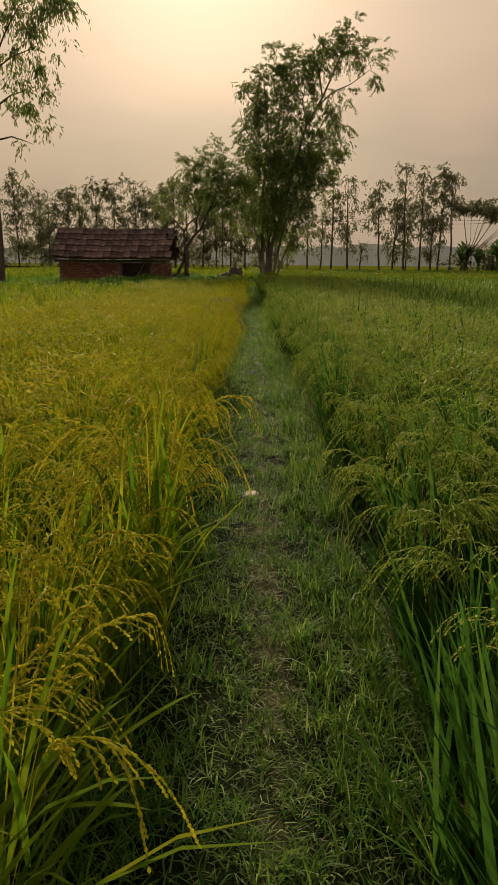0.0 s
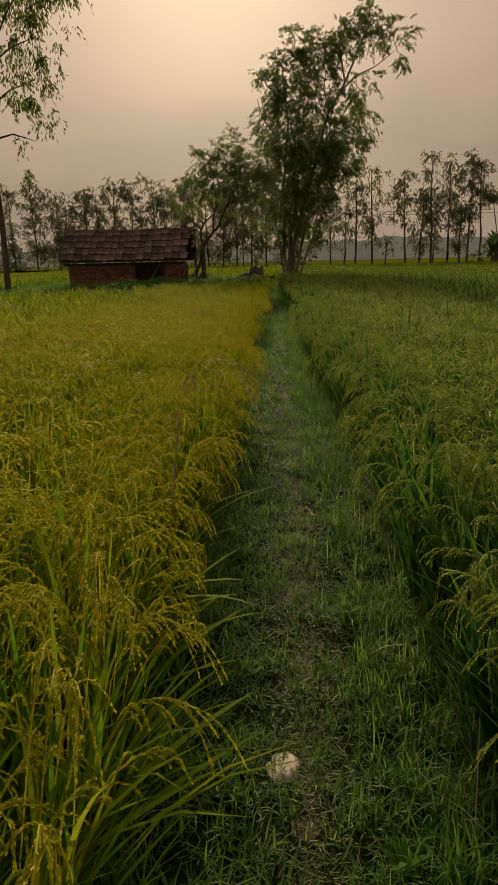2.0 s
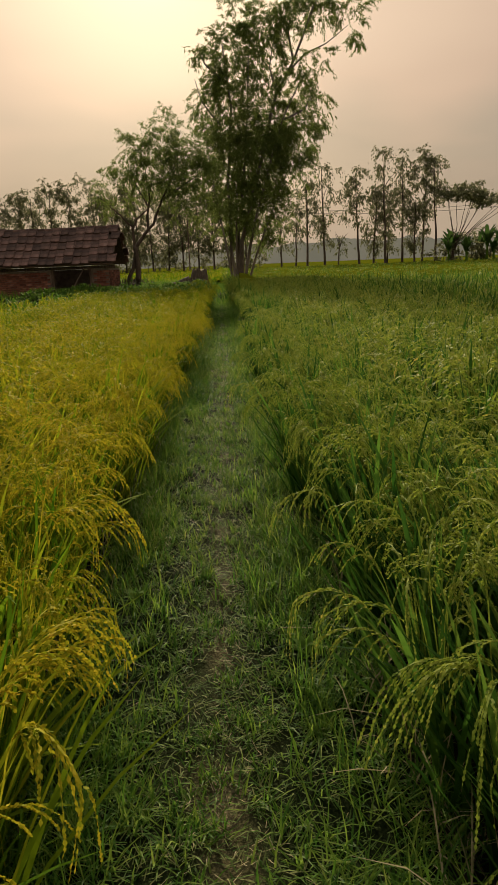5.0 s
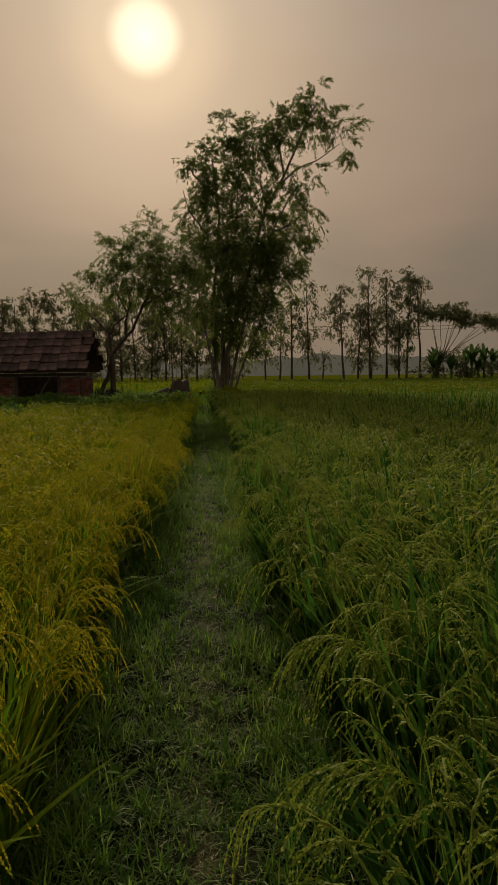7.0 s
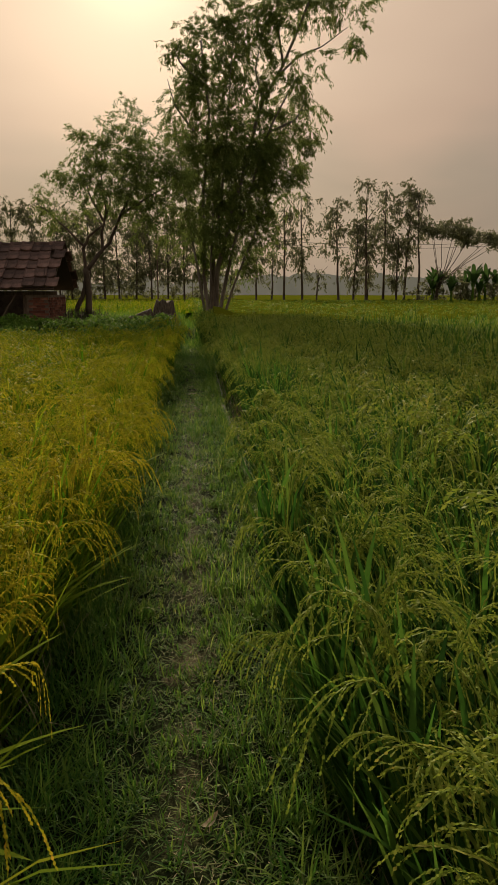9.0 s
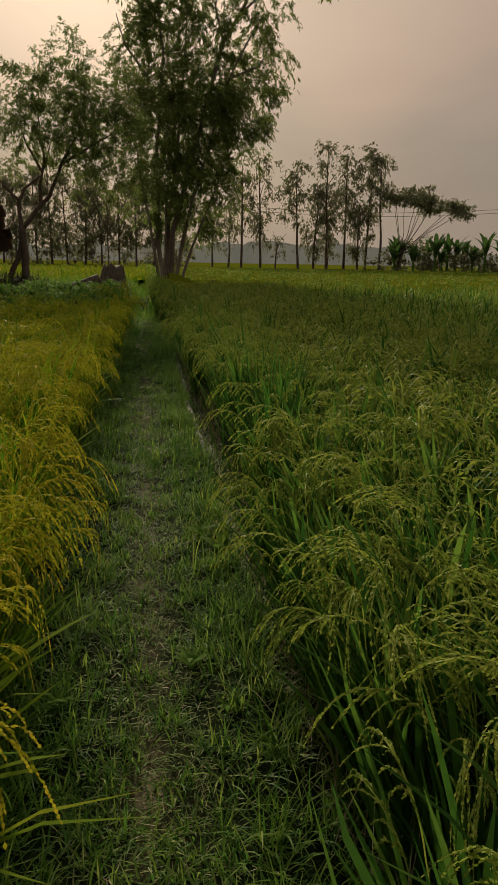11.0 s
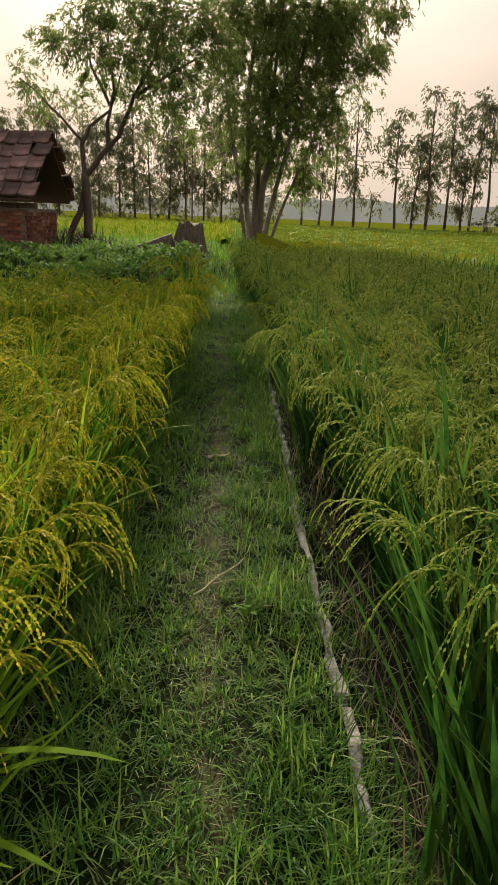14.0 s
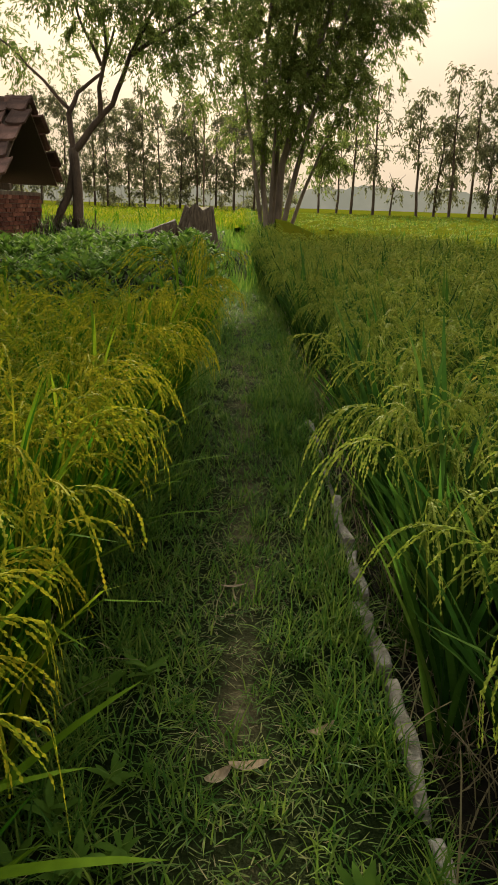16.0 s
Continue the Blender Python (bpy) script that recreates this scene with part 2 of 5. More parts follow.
def path_earth_material():
    """Dark turf soil, worn to pale trodden earth in ragged spots along the middle of the path."""
    m, nt, bsdf = base_material("path_earth")
    L = nt.links.new
    geo, sep = nt.nodes.new("ShaderNodeNewGeometry"), nt.nodes.new("ShaderNodeSeparateXYZ")
    L(geo.outputs["Position"], sep.inputs[0])
    off, mag, band = nt.nodes.new("ShaderNodeMath"), nt.nodes.new("ShaderNodeMath"), nt.nodes.new("ShaderNodeMapRange")
    off.operation, mag.operation = "SUBTRACT", "ABSOLUTE"
    off.inputs[1].default_value = 0.07
    L(sep.outputs["X"], off.inputs[0]), L(off.outputs[0], mag.inputs[0]), L(mag.outputs[0], band.inputs["Value"])
    band.inputs["From Min"].default_value, band.inputs["From Max"].default_value = 0.02, 0.30
    band.inputs["To Min"].default_value, band.inputs["To Max"].default_value = 0.28, -0.25
    spots = noise_node(nt, 2.6, 8.0, rough=0.65)
    wear = nt.nodes.new("ShaderNodeMath")
    wear.operation = "ADD"
    L(spots.outputs["Fac"], wear.inputs[0]), L(band.outputs[0], wear.inputs[1])
    r = ramp_node(nt, [(0.40, (0.010, 0.016, 0.004)), (0.68, (0.024, 0.030, 0.010)), (0.84, (0.075, 0.066, 0.032)), (0.98, (0.20, 0.165, 0.095))])
    L(wear.outputs[0], r.inputs[0])
    fine = noise_node(nt, 75.0, 4.0)
    g = ramp_node(nt, [(0.25, (0.5, 0.5, 0.5)), (0.75, (1.4, 1.4, 1.4))])
    L(fine.outputs["Fac"], g.inputs[0])
    var = nt.nodes.new("ShaderNodeMix")
    var.data_type, var.blend_type = "RGBA", "MULTIPLY"
    var.inputs[0].default_value = 0.8
    L(r.outputs[0], var.inputs[6]), L(g.outputs[0], var.inputs[7]), L(var.outputs[2], bsdf.inputs["Base Color"])
    bsdf.inputs["Roughness"].default_value, bsdf.inputs["Specular IOR Level"].default_value = 0.95, 0.03
    b = nt.nodes.new("ShaderNodeBump")
    b.inputs["Strength"].default_value, b.inputs["Distance"].default_value = 0.9, 0.02
    L(fine.outputs["Fac"], b.inputs["Height"]), L(b.outputs[0], bsdf.inputs["Normal"])
    return m


M["path_earth"] = path_earth_material()
M["thatch"] = leaf_material("trampled_grass", [(0.0, (0.035, 0.085, 0.014)), (0.5, (0.105, 0.155, 0.036)), (0.8, (0.20, 0.21, 0.075)), (1.0, (0.38, 0.35, 0.18))], 0.3, 0.7, spec=0.1)
M["concrete"] = surface_material("weathered_concrete", [(0.3, (0.11, 0.10, 0.075)), (0.55, (0.28, 0.255, 0.21)), (0.75, (0.48, 0.45, 0.39))], 14.0, 6.0, 0.9, 0.7, None, 90.0, spec=0.1)
M["tile"] = surface_material("clay_roof_tile", [(0.15, (0.035, 0.026, 0.022)), (0.5, (0.095, 0.062, 0.052)), (0.75, (0.18, 0.108, 0.088)), (1.0, (0.32, 0.22, 0.19))], 3.0, 6.0, 0.95, 0.5, None, 50.0, by_object=0.35, spec=0.08)
M["brick"] = surface_material("red_clay_brick", [(0.1, (0.075, 0.032, 0.024)), (0.5, (0.165, 0.068, 0.047)), (0.8, (0.25, 0.11, 0.072)), (1.0, (0.38, 0.23, 0.17))], 5.0, 5.0, 0.9, 0.5, None, 70.0, by_object=0.7, spec=0.1)
M["mortar"] = surface_material("mud_mortar", [(0.3, (0.09, 0.07, 0.055)), (0.7, (0.2, 0.16, 0.12))], 6.0, 5.0, 0.95, 0.5, None, 60.0)
M["timber"] = surface_material("old_timber", [(0.3, (0.05, 0.035, 0.025)), (0.7, (0.14, 0.10, 0.07))], 5.0, 5.0, 0.85, 0.4, (8, 8, 0.6), 40.0)
M["stump"] = surface_material("grey_weathered_stump", [(0.3, (0.035, 0.028, 0.018)), (0.6, (0.105, 0.085, 0.060)), (0.8, (0.20, 0.17, 0.125))], 4.0, 6.0, 0.9, 0.7, (6, 6, 0.6), 25.0, spec=0.1)
M["dry_leaf"] = surface_material("dry_fallen_leaf", [(0.3, (0.26, 0.19, 0.11)), (0.7, (0.48, 0.38, 0.25))], 20.0, 4.0, 0.7, 0.3, None, 120.0)
M["wire"] = surface_material("black_wire", [(0.3, (0.03, 0.03, 0.03)), (0.7, (0.06, 0.06, 0.06))], 10.0, 2.0, 0.6, 0.0)


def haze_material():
    """Distant hills and woods; the thick evening haze is put into a glowing colour."""
    m, nt, bsdf = base_material("haze_coloured_glow")
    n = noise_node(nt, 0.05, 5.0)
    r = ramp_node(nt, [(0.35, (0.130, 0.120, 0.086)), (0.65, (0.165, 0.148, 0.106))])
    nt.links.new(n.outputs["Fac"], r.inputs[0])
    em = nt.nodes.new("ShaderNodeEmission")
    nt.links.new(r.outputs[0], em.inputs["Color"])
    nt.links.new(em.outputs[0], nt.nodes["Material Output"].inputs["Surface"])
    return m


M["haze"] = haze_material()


# ---- mesh helpers ----
def tri_mesh(name, V, F, material):
    """A mesh from vertex and triangle arrays."""
    me = bpy.data.meshes.new(name)
    V, F = np.asarray(V, np.float32), np.asarray(F, np.int32)
    me.vertices.add(len(V))
    me.vertices.foreach_set("co", V.ravel())
    me.loops.add(F.size)
    me.loops.foreach_set("vertex_index", F.ravel())
    me.polygons.add(len(F))
    me.polygons.foreach_set("loop_start", np.arange(0, F.size, 3, dtype=np.int32))
    me.update(calc_edges=True)
    me.materials.append(material)
    return me


def part(name, data, material, parent, label=""):
    """One mesh object under a thing; data is a bmesh, or a pair of vertex and triangle arrays."""
    if isinstance(data, tuple):
        me = tri_mesh(name, *data, material)
    elif isinstance(data, bpy.types.Mesh):
        me = data
    else:
        me = bpy.data.meshes.new(name)
        data.to_mesh(me)
        data.free()
        me.materials.append(material)
    ob = new(name, me)
    ob.parent = parent
    return tagged(ob, label)


def joined(pieces):
    """Several (V, F) pairs as one."""
    Vs, Fs, n = [], [], 0
    for V, F in pieces:
        Vs.append(V)
        Fs.append(np.asarray(F) + n)
        n += len(V)
    return np.concatenate(Vs), np.concatenate(Fs)


def placed(template, pos, yaw, size, lean_x=None):
    """The template (V, F) set down many times; lean_x shears towards x with height."""
    V, F = template
    n = len(pos)
    c, s = np.cos(yaw), np.sin(yaw)
    x = V[None, :, 0] * c[:, None] - V[None, :, 1] * s[:, None]
    y = V[None, :, 0] * s[:, None] + V[None, :, 1] * c[:, None]
    z = np.repeat(V[None, :, 2], n, 0)
    out = np.stack([x, y, z], 2) * size[:, None, None]
    if lean_x is not None:
        h = np.maximum(out[:, :, 2], 0)
        out[:, :, 0] += lean_x[:, None] * h * h
        out[:, :, 2] -= np.abs(lean_x)[:, None] * h * h * 0.22
    out += pos[:, None, :]
    faces = F[None] + (np.arange(n) * len(V))[:, None, None]
    return out.reshape(-1, 3), faces.reshape(-1, 3)


rng = np.random.default_rng(7)


def blade(p, az, tilt, bend, length, width, segs, drop=0.0):
    """A tapering leaf that rises at tilt from the upright and bends over."""
    s = np.linspace(0, 1, segs + 1)
    th = tilt + bend * s ** 1.6
    d = np.stack([np.sin(th) * np.cos(az), np.sin(th) * np.sin(az), np.cos(th)], 1)
    P = np.concatenate([[p], p + np.cumsum(d[:-1] * length / segs, 0)])
    side = np.array([-np.sin(az), np.cos(az), 0.0]) * width / 2
    prof = np.minimum(1.0, 0.55 + 1.6 * s) * (1 - s ** 3 * 0.75)
    V = [q for i in range(segs) for q in (P[i] - side * prof[i], P[i] + side * prof[i])] + [P[-1]]
    F = []
    for i in range(segs - 1):
        a = 2 * i
        F += [(a, a + 1, a + 3), (a, a + 3, a + 2)]
    a = 2 * (segs - 1)
    F.append((a, a + 1, a + 2))
    return np.array(V), np.array(F)


def grains(points, dirs, length, width, r):
    """A rhombic husk at each point."""
    n = len(points)
    side = np.cross(dirs, r.normal(size=(n, 3)))
    side /= np.linalg.norm(side, axis=1)[:, None] + 1e-9
    a = points - dirs * length * 0.1
    b = points + dirs * length * 0.9
    m = points + dirs * length * 0.4
    V = np.stack([a, m + side * width / 2, b, m - side * width / 2], 1).reshape(-1, 3)
    i = np.arange(n)[:, None] * 4
    F = np.concatenate([np.concatenate([i, i + 1, i + 2], 1), np.concatenate([i, i + 2, i + 3], 1)])
    return V, F


def ear(r, base, az, height, reach, fine):
    """A drooping rice panicle: stalk, side branches and husks."""
    n = (5, 7, 9)[fine]
    s = np.linspace(0, 1, n)
    th = 0.12 + (1.9 + 0.5 * r.random()) * s ** 1.3
    stalk_len = reach
    d = np.stack([np.sin(th) * np.cos(az), np.sin(th) * np.sin(az), np.cos(th)], 1)
    top = base + np.array([0.06 * np.cos(az), 0.06 * np.sin(az), height])
    P = np.concatenate([[top], top + np.cumsum(d[:-1] * stalk_len / (n - 1), 0)])
    side = np.array([-np.sin(az), np.cos(az), 0])
    pieces = []
    lower, w = P[0] - [0.05 * np.cos(az), 0.05 * np.sin(az), 0.25], (0.004, 0.002, 0.0016)[fine]
    line = np.concatenate([[lower], P])
    V = np.stack([line - side * w, line + side * w], 1).reshape(-1, 3)
    F = [f for i in range(len(line) - 1) for f in ((2 * i, 2 * i + 1, 2 * i + 3), (2 * i, 2 * i + 3, 2 * i + 2))]
    pieces.append((V, np.array(F)))
    branches, per = ((4, 4), (8, 11), (10, 26))[fine]
    pts, dirs = [], []
    for k in range(branches):
        f = 0.28 + 0.72 * k / (branches - 1)
        i = min(int(f * (n - 1)), n - 2)
        p = P[i] + (P[i + 1] - P[i]) * (f * (n - 1) - i)
        way = d[i] + side * r.normal(0, 0.24) + np.array([0, 0, 0.10])
        way /= np.linalg.norm(way)
        length = ((0.108, 0.115, 0.15)[fine] - 0.04 * f) * (0.8 + 0.4 * r.random()) * reach / 0.3
        for j in range(per):
            u = (j + 0.6) / per
            fall = np.array([0, 0, -1.0]) * u * (0.9 if fine == 2 else 0.6)
            q = p + (way * u + fall * u) * length
            g = way + fall * 2 + r.normal(0, 0.16, 3)
            pts.append(q)
            dirs.append(g / np.linalg.norm(g))
    gl, gw = ((0.034, 0.0135), (0.0150, 0.0064), (0.0120, 0.0062))[fine]
    pieces.append(grains(np.array(pts), np.array(dirs), gl, gw, r))
    return joined(pieces)


def rice_shape(seed, ripe, lod, fine=1):
    """Leaves and ears of one clump; lod 0 is the finest."""
    r = np.random.default_rng(seed)
    leaves, ears = [], []
    count, segs = ((30, 5), (15, 3), (8, 2))[lod]
    for k in range(count):
        az = r.random() * 2 * math.pi
        p = np.array([r.normal(0, 0.03), r.normal(0, 0.03), 0.0])
        L = (0.60 if ripe else 0.62) + 0.32 * r.random()
        if r.random() < 0.35:
            p[2] = 0.25 + 0.2 * r.random()
            L *= 0.62
        wd = (0.0125, 0.016, 0.024)[lod] * (0.75 + 0.5 * r.random()) * (1.1 if ripe else 1.55)
        leaves.append(blade(p, az, 0.05 + 0.25 * r.random(), 0.2 + (1.5 if ripe else 0.95) * r.random() ** 1.4, L, wd, segs))
    for k in range((8 if fine == 2 else 6, 6, 0)[lod]):
        az = r.random() * 2 * math.pi
        ears.append(ear(r, np.array([r.normal(0, 0.03), r.normal(0, 0.03), 0]), az, 0.56 + 0.16 * r.random(), 0.25 + 0.09 * r.random(), (fine, 0)[lod]))
    if lod == 2:
        for k in range(8):
            az = r.random() * 2 * math.pi
            ears.append(blade(np.array([r.normal(0, 0.05), r.normal(0, 0.05), 0.52 + 0.15 * r.random()]), az, 0.5, 2.0, 0.24, 0.024, 3))
    return leaves, ears


# ---- ground ----
def smooth(a, b, x):
    t = np.clip((x - a) / (b - a), 0, 1)
    return t * t * (3 - 2 * t)


def ground_z(x, y):
    x, y = np.asarray(x, float), np.asarray(y, float)
    wob = 0.03 * np.sin(y * 1.3) + 0.02 * np.sin(y * 3.1 + 1)
    wide = 0.16 * smooth(3, 5.5, y) * (1 - smooth(10, 12.5, y))
    bund = smooth(-0.62, -0.36, x + wob) * (1 - smooth(0.46, 0.62, x - wide + wob * 0.5))
    z = -0.20 + 0.20 * bund
    z = z + 0.40 * np.clip((y - 24) / 62, 0, 1)
    yard = smooth(27.5, 33, y) * (1 - smooth(47, 50, y)) * smooth(-13.5, -12, x) * (1 - smooth(-0.62, -0.22, x))
    z = z + yard * (0.52 - np.minimum(z, 0.2))
    mound = np.exp(-(((x + 3.7) / 1.1) ** 2 + ((y - 38.6) / 1.2) ** 2))
    mound2 = np.exp(-(((x - 0.95) / 0.8) ** 2 + ((y - 42) / 0.9) ** 2))
    ditch = np.exp(-(((x + 0.05) / 0.42) ** 2 + ((y - 38.2) / 2.6) ** 2))
    z = z + 0.32 * mound + 0.35 * mound2 - 0.75 * ditch
    return z + 0.012 * np.sin(x * 9 + y * 4) * np.sin(y * 7.3 - x * 3)


def trodden(x, y):
    """How worn the middle of the path is, 0 to 1."""
    c = 0.12 - 0.13 * smooth(18, 23, y) + 0.04 * np.sin(y * 0.9)
    w = 0.13 + 0.05 * np.sin(y * 2.3) - 0.06 * smooth(19, 23, y)
    pat = 0.55 + 0.45 * np.sin(y * 1.9 + 1.0) * np.sin(y * 0.73 + x * 3)
    pat = np.maximum(pat, smooth(20, 23, y))
    bare = np.exp(-((y - 6.9) / 0.7) ** 2) + np.exp(-((y - 4.75) / 0.35) ** 2) + np.exp(-((y - 16.3) / 0.6) ** 2)
    pat = np.clip(np.maximum(pat * 0.75, np.maximum(bare, 0.9 * smooth(20, 23, y) * (0.75 + 0.25 * np.sin(y * 4.3 + 2)))), 0, 1)
    return np.exp(-((x - c) / w) ** 2) * pat


def grid_mesh(xs, ys, zf):
    X, Y = np.meshgrid(xs, ys)
    V = np.stack([X, Y, zf(X, Y)], 2).reshape(-1, 3)
    n = len(xs)
    i = (np.arange(len(ys) - 1)[:, None] * n + np.arange(n - 1)[None]).ravel()
    F = np.concatenate([np.stack([i, i + 1, i + n + 1], 1), np.stack([i, i + n + 1, i + n], 1)])
    return V, F


def build_ground():
    xs = np.unique(np.concatenate([np.linspace(-0.9, 1.0, 96), np.linspace(-16, 12, 60), np.geomspace(12, 1500, 14), -np.geomspace(16, 1500, 14)]))
    ys = np.unique(np.concatenate([np.linspace(-2, 30, 300), np.linspace(30, 50, 50), np.geomspace(50, 3000, 16), -np.geomspace(2, 200, 8)]))
    V, F = grid_mesh(xs, ys, ground_z)
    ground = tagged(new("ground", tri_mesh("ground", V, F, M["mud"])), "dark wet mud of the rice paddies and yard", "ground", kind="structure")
    ground.data.materials.append(M["path_earth"])
    mid = V[F].mean(1)
    onpath = (mid[:, 0] > -0.6) & (mid[:, 0] < 0.62) & (mid[:, 1] < 46) | ((mid[:, 1] > 28) & (mid[:, 1] < 46) & (mid[:, 0] > -13) & (mid[:, 0] < 1.6))
    ground.data.polygons.foreach_set("material_index", onpath.astype(np.int32))
    return ground


build_ground()


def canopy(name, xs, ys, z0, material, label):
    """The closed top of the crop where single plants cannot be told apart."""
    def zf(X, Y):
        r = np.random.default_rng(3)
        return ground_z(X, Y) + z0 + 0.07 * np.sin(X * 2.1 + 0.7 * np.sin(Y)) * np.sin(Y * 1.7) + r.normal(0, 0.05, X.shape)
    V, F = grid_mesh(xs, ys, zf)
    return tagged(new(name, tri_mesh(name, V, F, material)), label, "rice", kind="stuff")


# ---- rice ----
LEFT_EDGE, RIGHT_EDGE = -0.56, 0.74


def in_view(x, y, margin=1.0):
    """Within the fan of ground that the walk ever faces."""
    fan = 0.44 * np.maximum(y - 0.5, 0) + margin + 2.2 * (1 - smooth(4, 9, y))
    return (np.abs(x) < fan) & (y > -1.0)


def scatter(x0, x1, y0, y1, step, jitter=0.3):
    gx, gy = np.meshgrid(np.arange(x0, x1, step), np.arange(y0, y1, step))
    x = gx.ravel() + rng.normal(0, jitter * step, gx.size)
    y = gy.ravel() + rng.normal(0, jitter * step, gx.size)
    return x, y


def widen(y):
    """The path is broader along one stretch."""
    return 0.12 * smooth(3, 5.5, y) * (1 - smooth(10, 12.5, y)) - 0.03 + 0.15 * smooth(18.8, 21, y) - 0.42 * smooth(28, 36, y)


def taller(y):
    """The crop stands higher towards the hut."""
    return 1.0 + 0.10 * smooth(14, 27, y)


def widen_left(y):
    """The crop stands further back near the end of the walk."""
    return 0.03 + 0.04 * smooth(20.5, 22, y) - 0.12 * smooth(23.6, 25.2, y) + 0.12 * smooth(9.5, 11, y) * (1 - smooth(15, 17, y))


def edge_plants(side):
    """The row along the path, plant by plant."""
    ripe = side < 0
    leaf, grain = (M["leaf_ripe"], M["grain_ripe"]) if ripe else (M["leaf_green"], M["grain_green"])
    label = "ripening golden rice plant drooping over the path edge" if ripe else "green rice plant with heavy nodding ears beside the path"
    originals = []
    for k in range(6):
        leaves, ears = rice_shape(100 + k + (50 if ripe else 0), ripe, 0, 2)
        r = np.random.default_rng(k)
        for j in range(4):
            az = (0 if ripe else math.pi) + r.normal(0, 0.7)
            leaves.append(blade(np.array([0, 0, 0.2 + 0.2 * r.random()]), az, 0.2 + 0.3 * r.random(), 0.7 * r.random() + 0.2, 0.38 + 0.2 * r.random(), 0.012, 5))
        if not ripe:
            ears = ears[:8]
        root = new("rice_plant")
        tagged(root, label, "rice plant", "rice along the path")
        for V, F in leaves + ears:
            # nothing reaches out into the walker's way
            reach = V[:, 0] * (1 if ripe else -1)
            V[:, 0] += np.where(reach > 0.27, (0.27 - reach) * 0.75, 0) * (1 if ripe else -1)
        part("leaves", joined(leaves), leaf, root, "long narrow leaves")
        for e in ears:
            part("panicle", e, grain, root)
        originals.append(root)
    leafy = None
    if not ripe:
        r = np.random.default_rng(61)
        blades = [blade(np.array([r.normal(0, 0.05), r.normal(0, 0.05), 0.0]), r.random() * 2 * math.pi, 0.03 + 0.2 * r.random(), 0.15 + 0.55 * r.random(), 0.62 + 0.34 * r.random(), 0.013 + 0.008 * r.random(), 5) for _ in range(46)]
        leafy = tagged(new("rice_plant"), "dense dark green leafy rice plant without ears beside the path", "rice plant", "rice along the path")
        part("leaves", joined(blades), leaf, leafy, "long upright leaves")
    y, k = 0.9, 0
    first = list(originals)
    while y < 27.8 if ripe else y < 36.0:
        wob = 0.05 * math.sin(y * 1.3) + 0.03 * math.sin(y * 4.1 + side)
        x = (LEFT_EDGE - widen_left(y) if ripe else RIGHT_EDGE + widen(y)) - wob + random.gauss(0, 0.055)
        size = random.uniform(0.88, 1.12) * float(taller(y))
        lean = random.uniform(2, 11) if ripe else -random.uniform(1, 11)
        if not ripe and 19.9 < y < 21.1:
            x += 0.14
        m = pose(x, y, float(ground_z(x, y)) - 0.01, random.uniform(-6, 6), lean, 0) @ Matrix.Rotation(random.uniform(-0.9, 0.9), 4, "Z") @ Matrix.Scale(size, 4)
        if leafy and (y < 2.4 or 19.9 < y < 21.3):
            if y < 1.2:
                leafy.matrix_basis = m
            else:
                copy_thing(leafy, m)
        elif first:
            first.pop(0).matrix_basis = m
        else:
            copy_thing(originals[k % len(originals)], m)
        k += 1
        y += random.uniform(0.17, 0.27)


edge_plants(-1)
edge_plants(1)


def leaning_leaves(y0, seed):
    """A plant whose broad leaves lean out towards the path."""
    r = np.random.default_rng(seed)
    root = tagged(new("rice_plant"), "rice plant with broad green leaves leaning over the path edge", "rice plant", "rice along the path")
    for k in range(8):
        leaf = blade(np.array([r.normal(0, 0.03), r.normal(0, 0.05), 0.20 + 0.30 * r.random()]), r.uniform(-0.8, 1.1), 0.55 + 0.5 * r.random(), 0.25 + 0.45 * r.random(), 0.42 + 0.26 * r.random(), 0.018 + 0.011 * r.random(), 8)
        part("leaf", leaf, M["leaf_ripe"], root)
    root.location = (-0.55 - float(widen_left(y0)), y0, float(ground_z(-0.60, y0)))


for k, y0 in enumerate((1.55, 1.95, 2.5, 3.3, 4.3, 5.0, 5.35, 6.4, 7.3, 8.2, 9.4, 10.6, 12.2, 12.7, 14.6, 15.3, 16.2, 17.6, 19.5, 21.2, 22.4, 23.6, 25.2)):
    leaning_leaves(y0, 900 + k)


def seeding_stalk():
    """One overripe stalk that stands out of the crop."""
    r = np.random.default_rng(88)
    root = tagged(new("rice_stalk"), "single overripe straw-coloured rice ear arching above the crop", "rice stalk")
    part("stem", tube([(0, 0, 0), (0.03, -0.02, 0.6), (0.09, -0.08, 1.06)], 0.004, 0.0025, 5), M["straw"], root)
    part("panicle", ear(r, np.array([0.04, -0.04, 0.0]), -0.75, 1.02, 0.50, 2), M["straw"], root, "dry tan ear")
    root.location = (-0.46, 5.50, float(ground_z(-0.50, 5.58)))


def rice_stuff(name, label, leaf, grain, x, y, templates, size, lean):
    root_l, root_e = [], []
    n = len(templates)
    which = rng.integers(0, n, len(x))
    for k, (leaves, ears) in enumerate(templates):
        sel = which == k
        if not sel.any():
            continue
        pos = np.stack([x[sel], y[sel], ground_z(x[sel], y[sel])], 1)
        yaw = rng.random(sel.sum()) * 2 * math.pi
        sz = size[sel]
        root_l.append(placed(leaves, pos, yaw, sz, lean[sel]))
        root_e.append(placed(ears, pos, yaw, sz, lean[sel]))
    ob = tagged(new(name, tri_mesh(name, *joined(root_l), leaf)), label, "rice", kind="stuff")
    tagged(part("panicles", joined(root_e), grain, ob, "massed drooping ears of grain"), kind="stuff")
    return ob


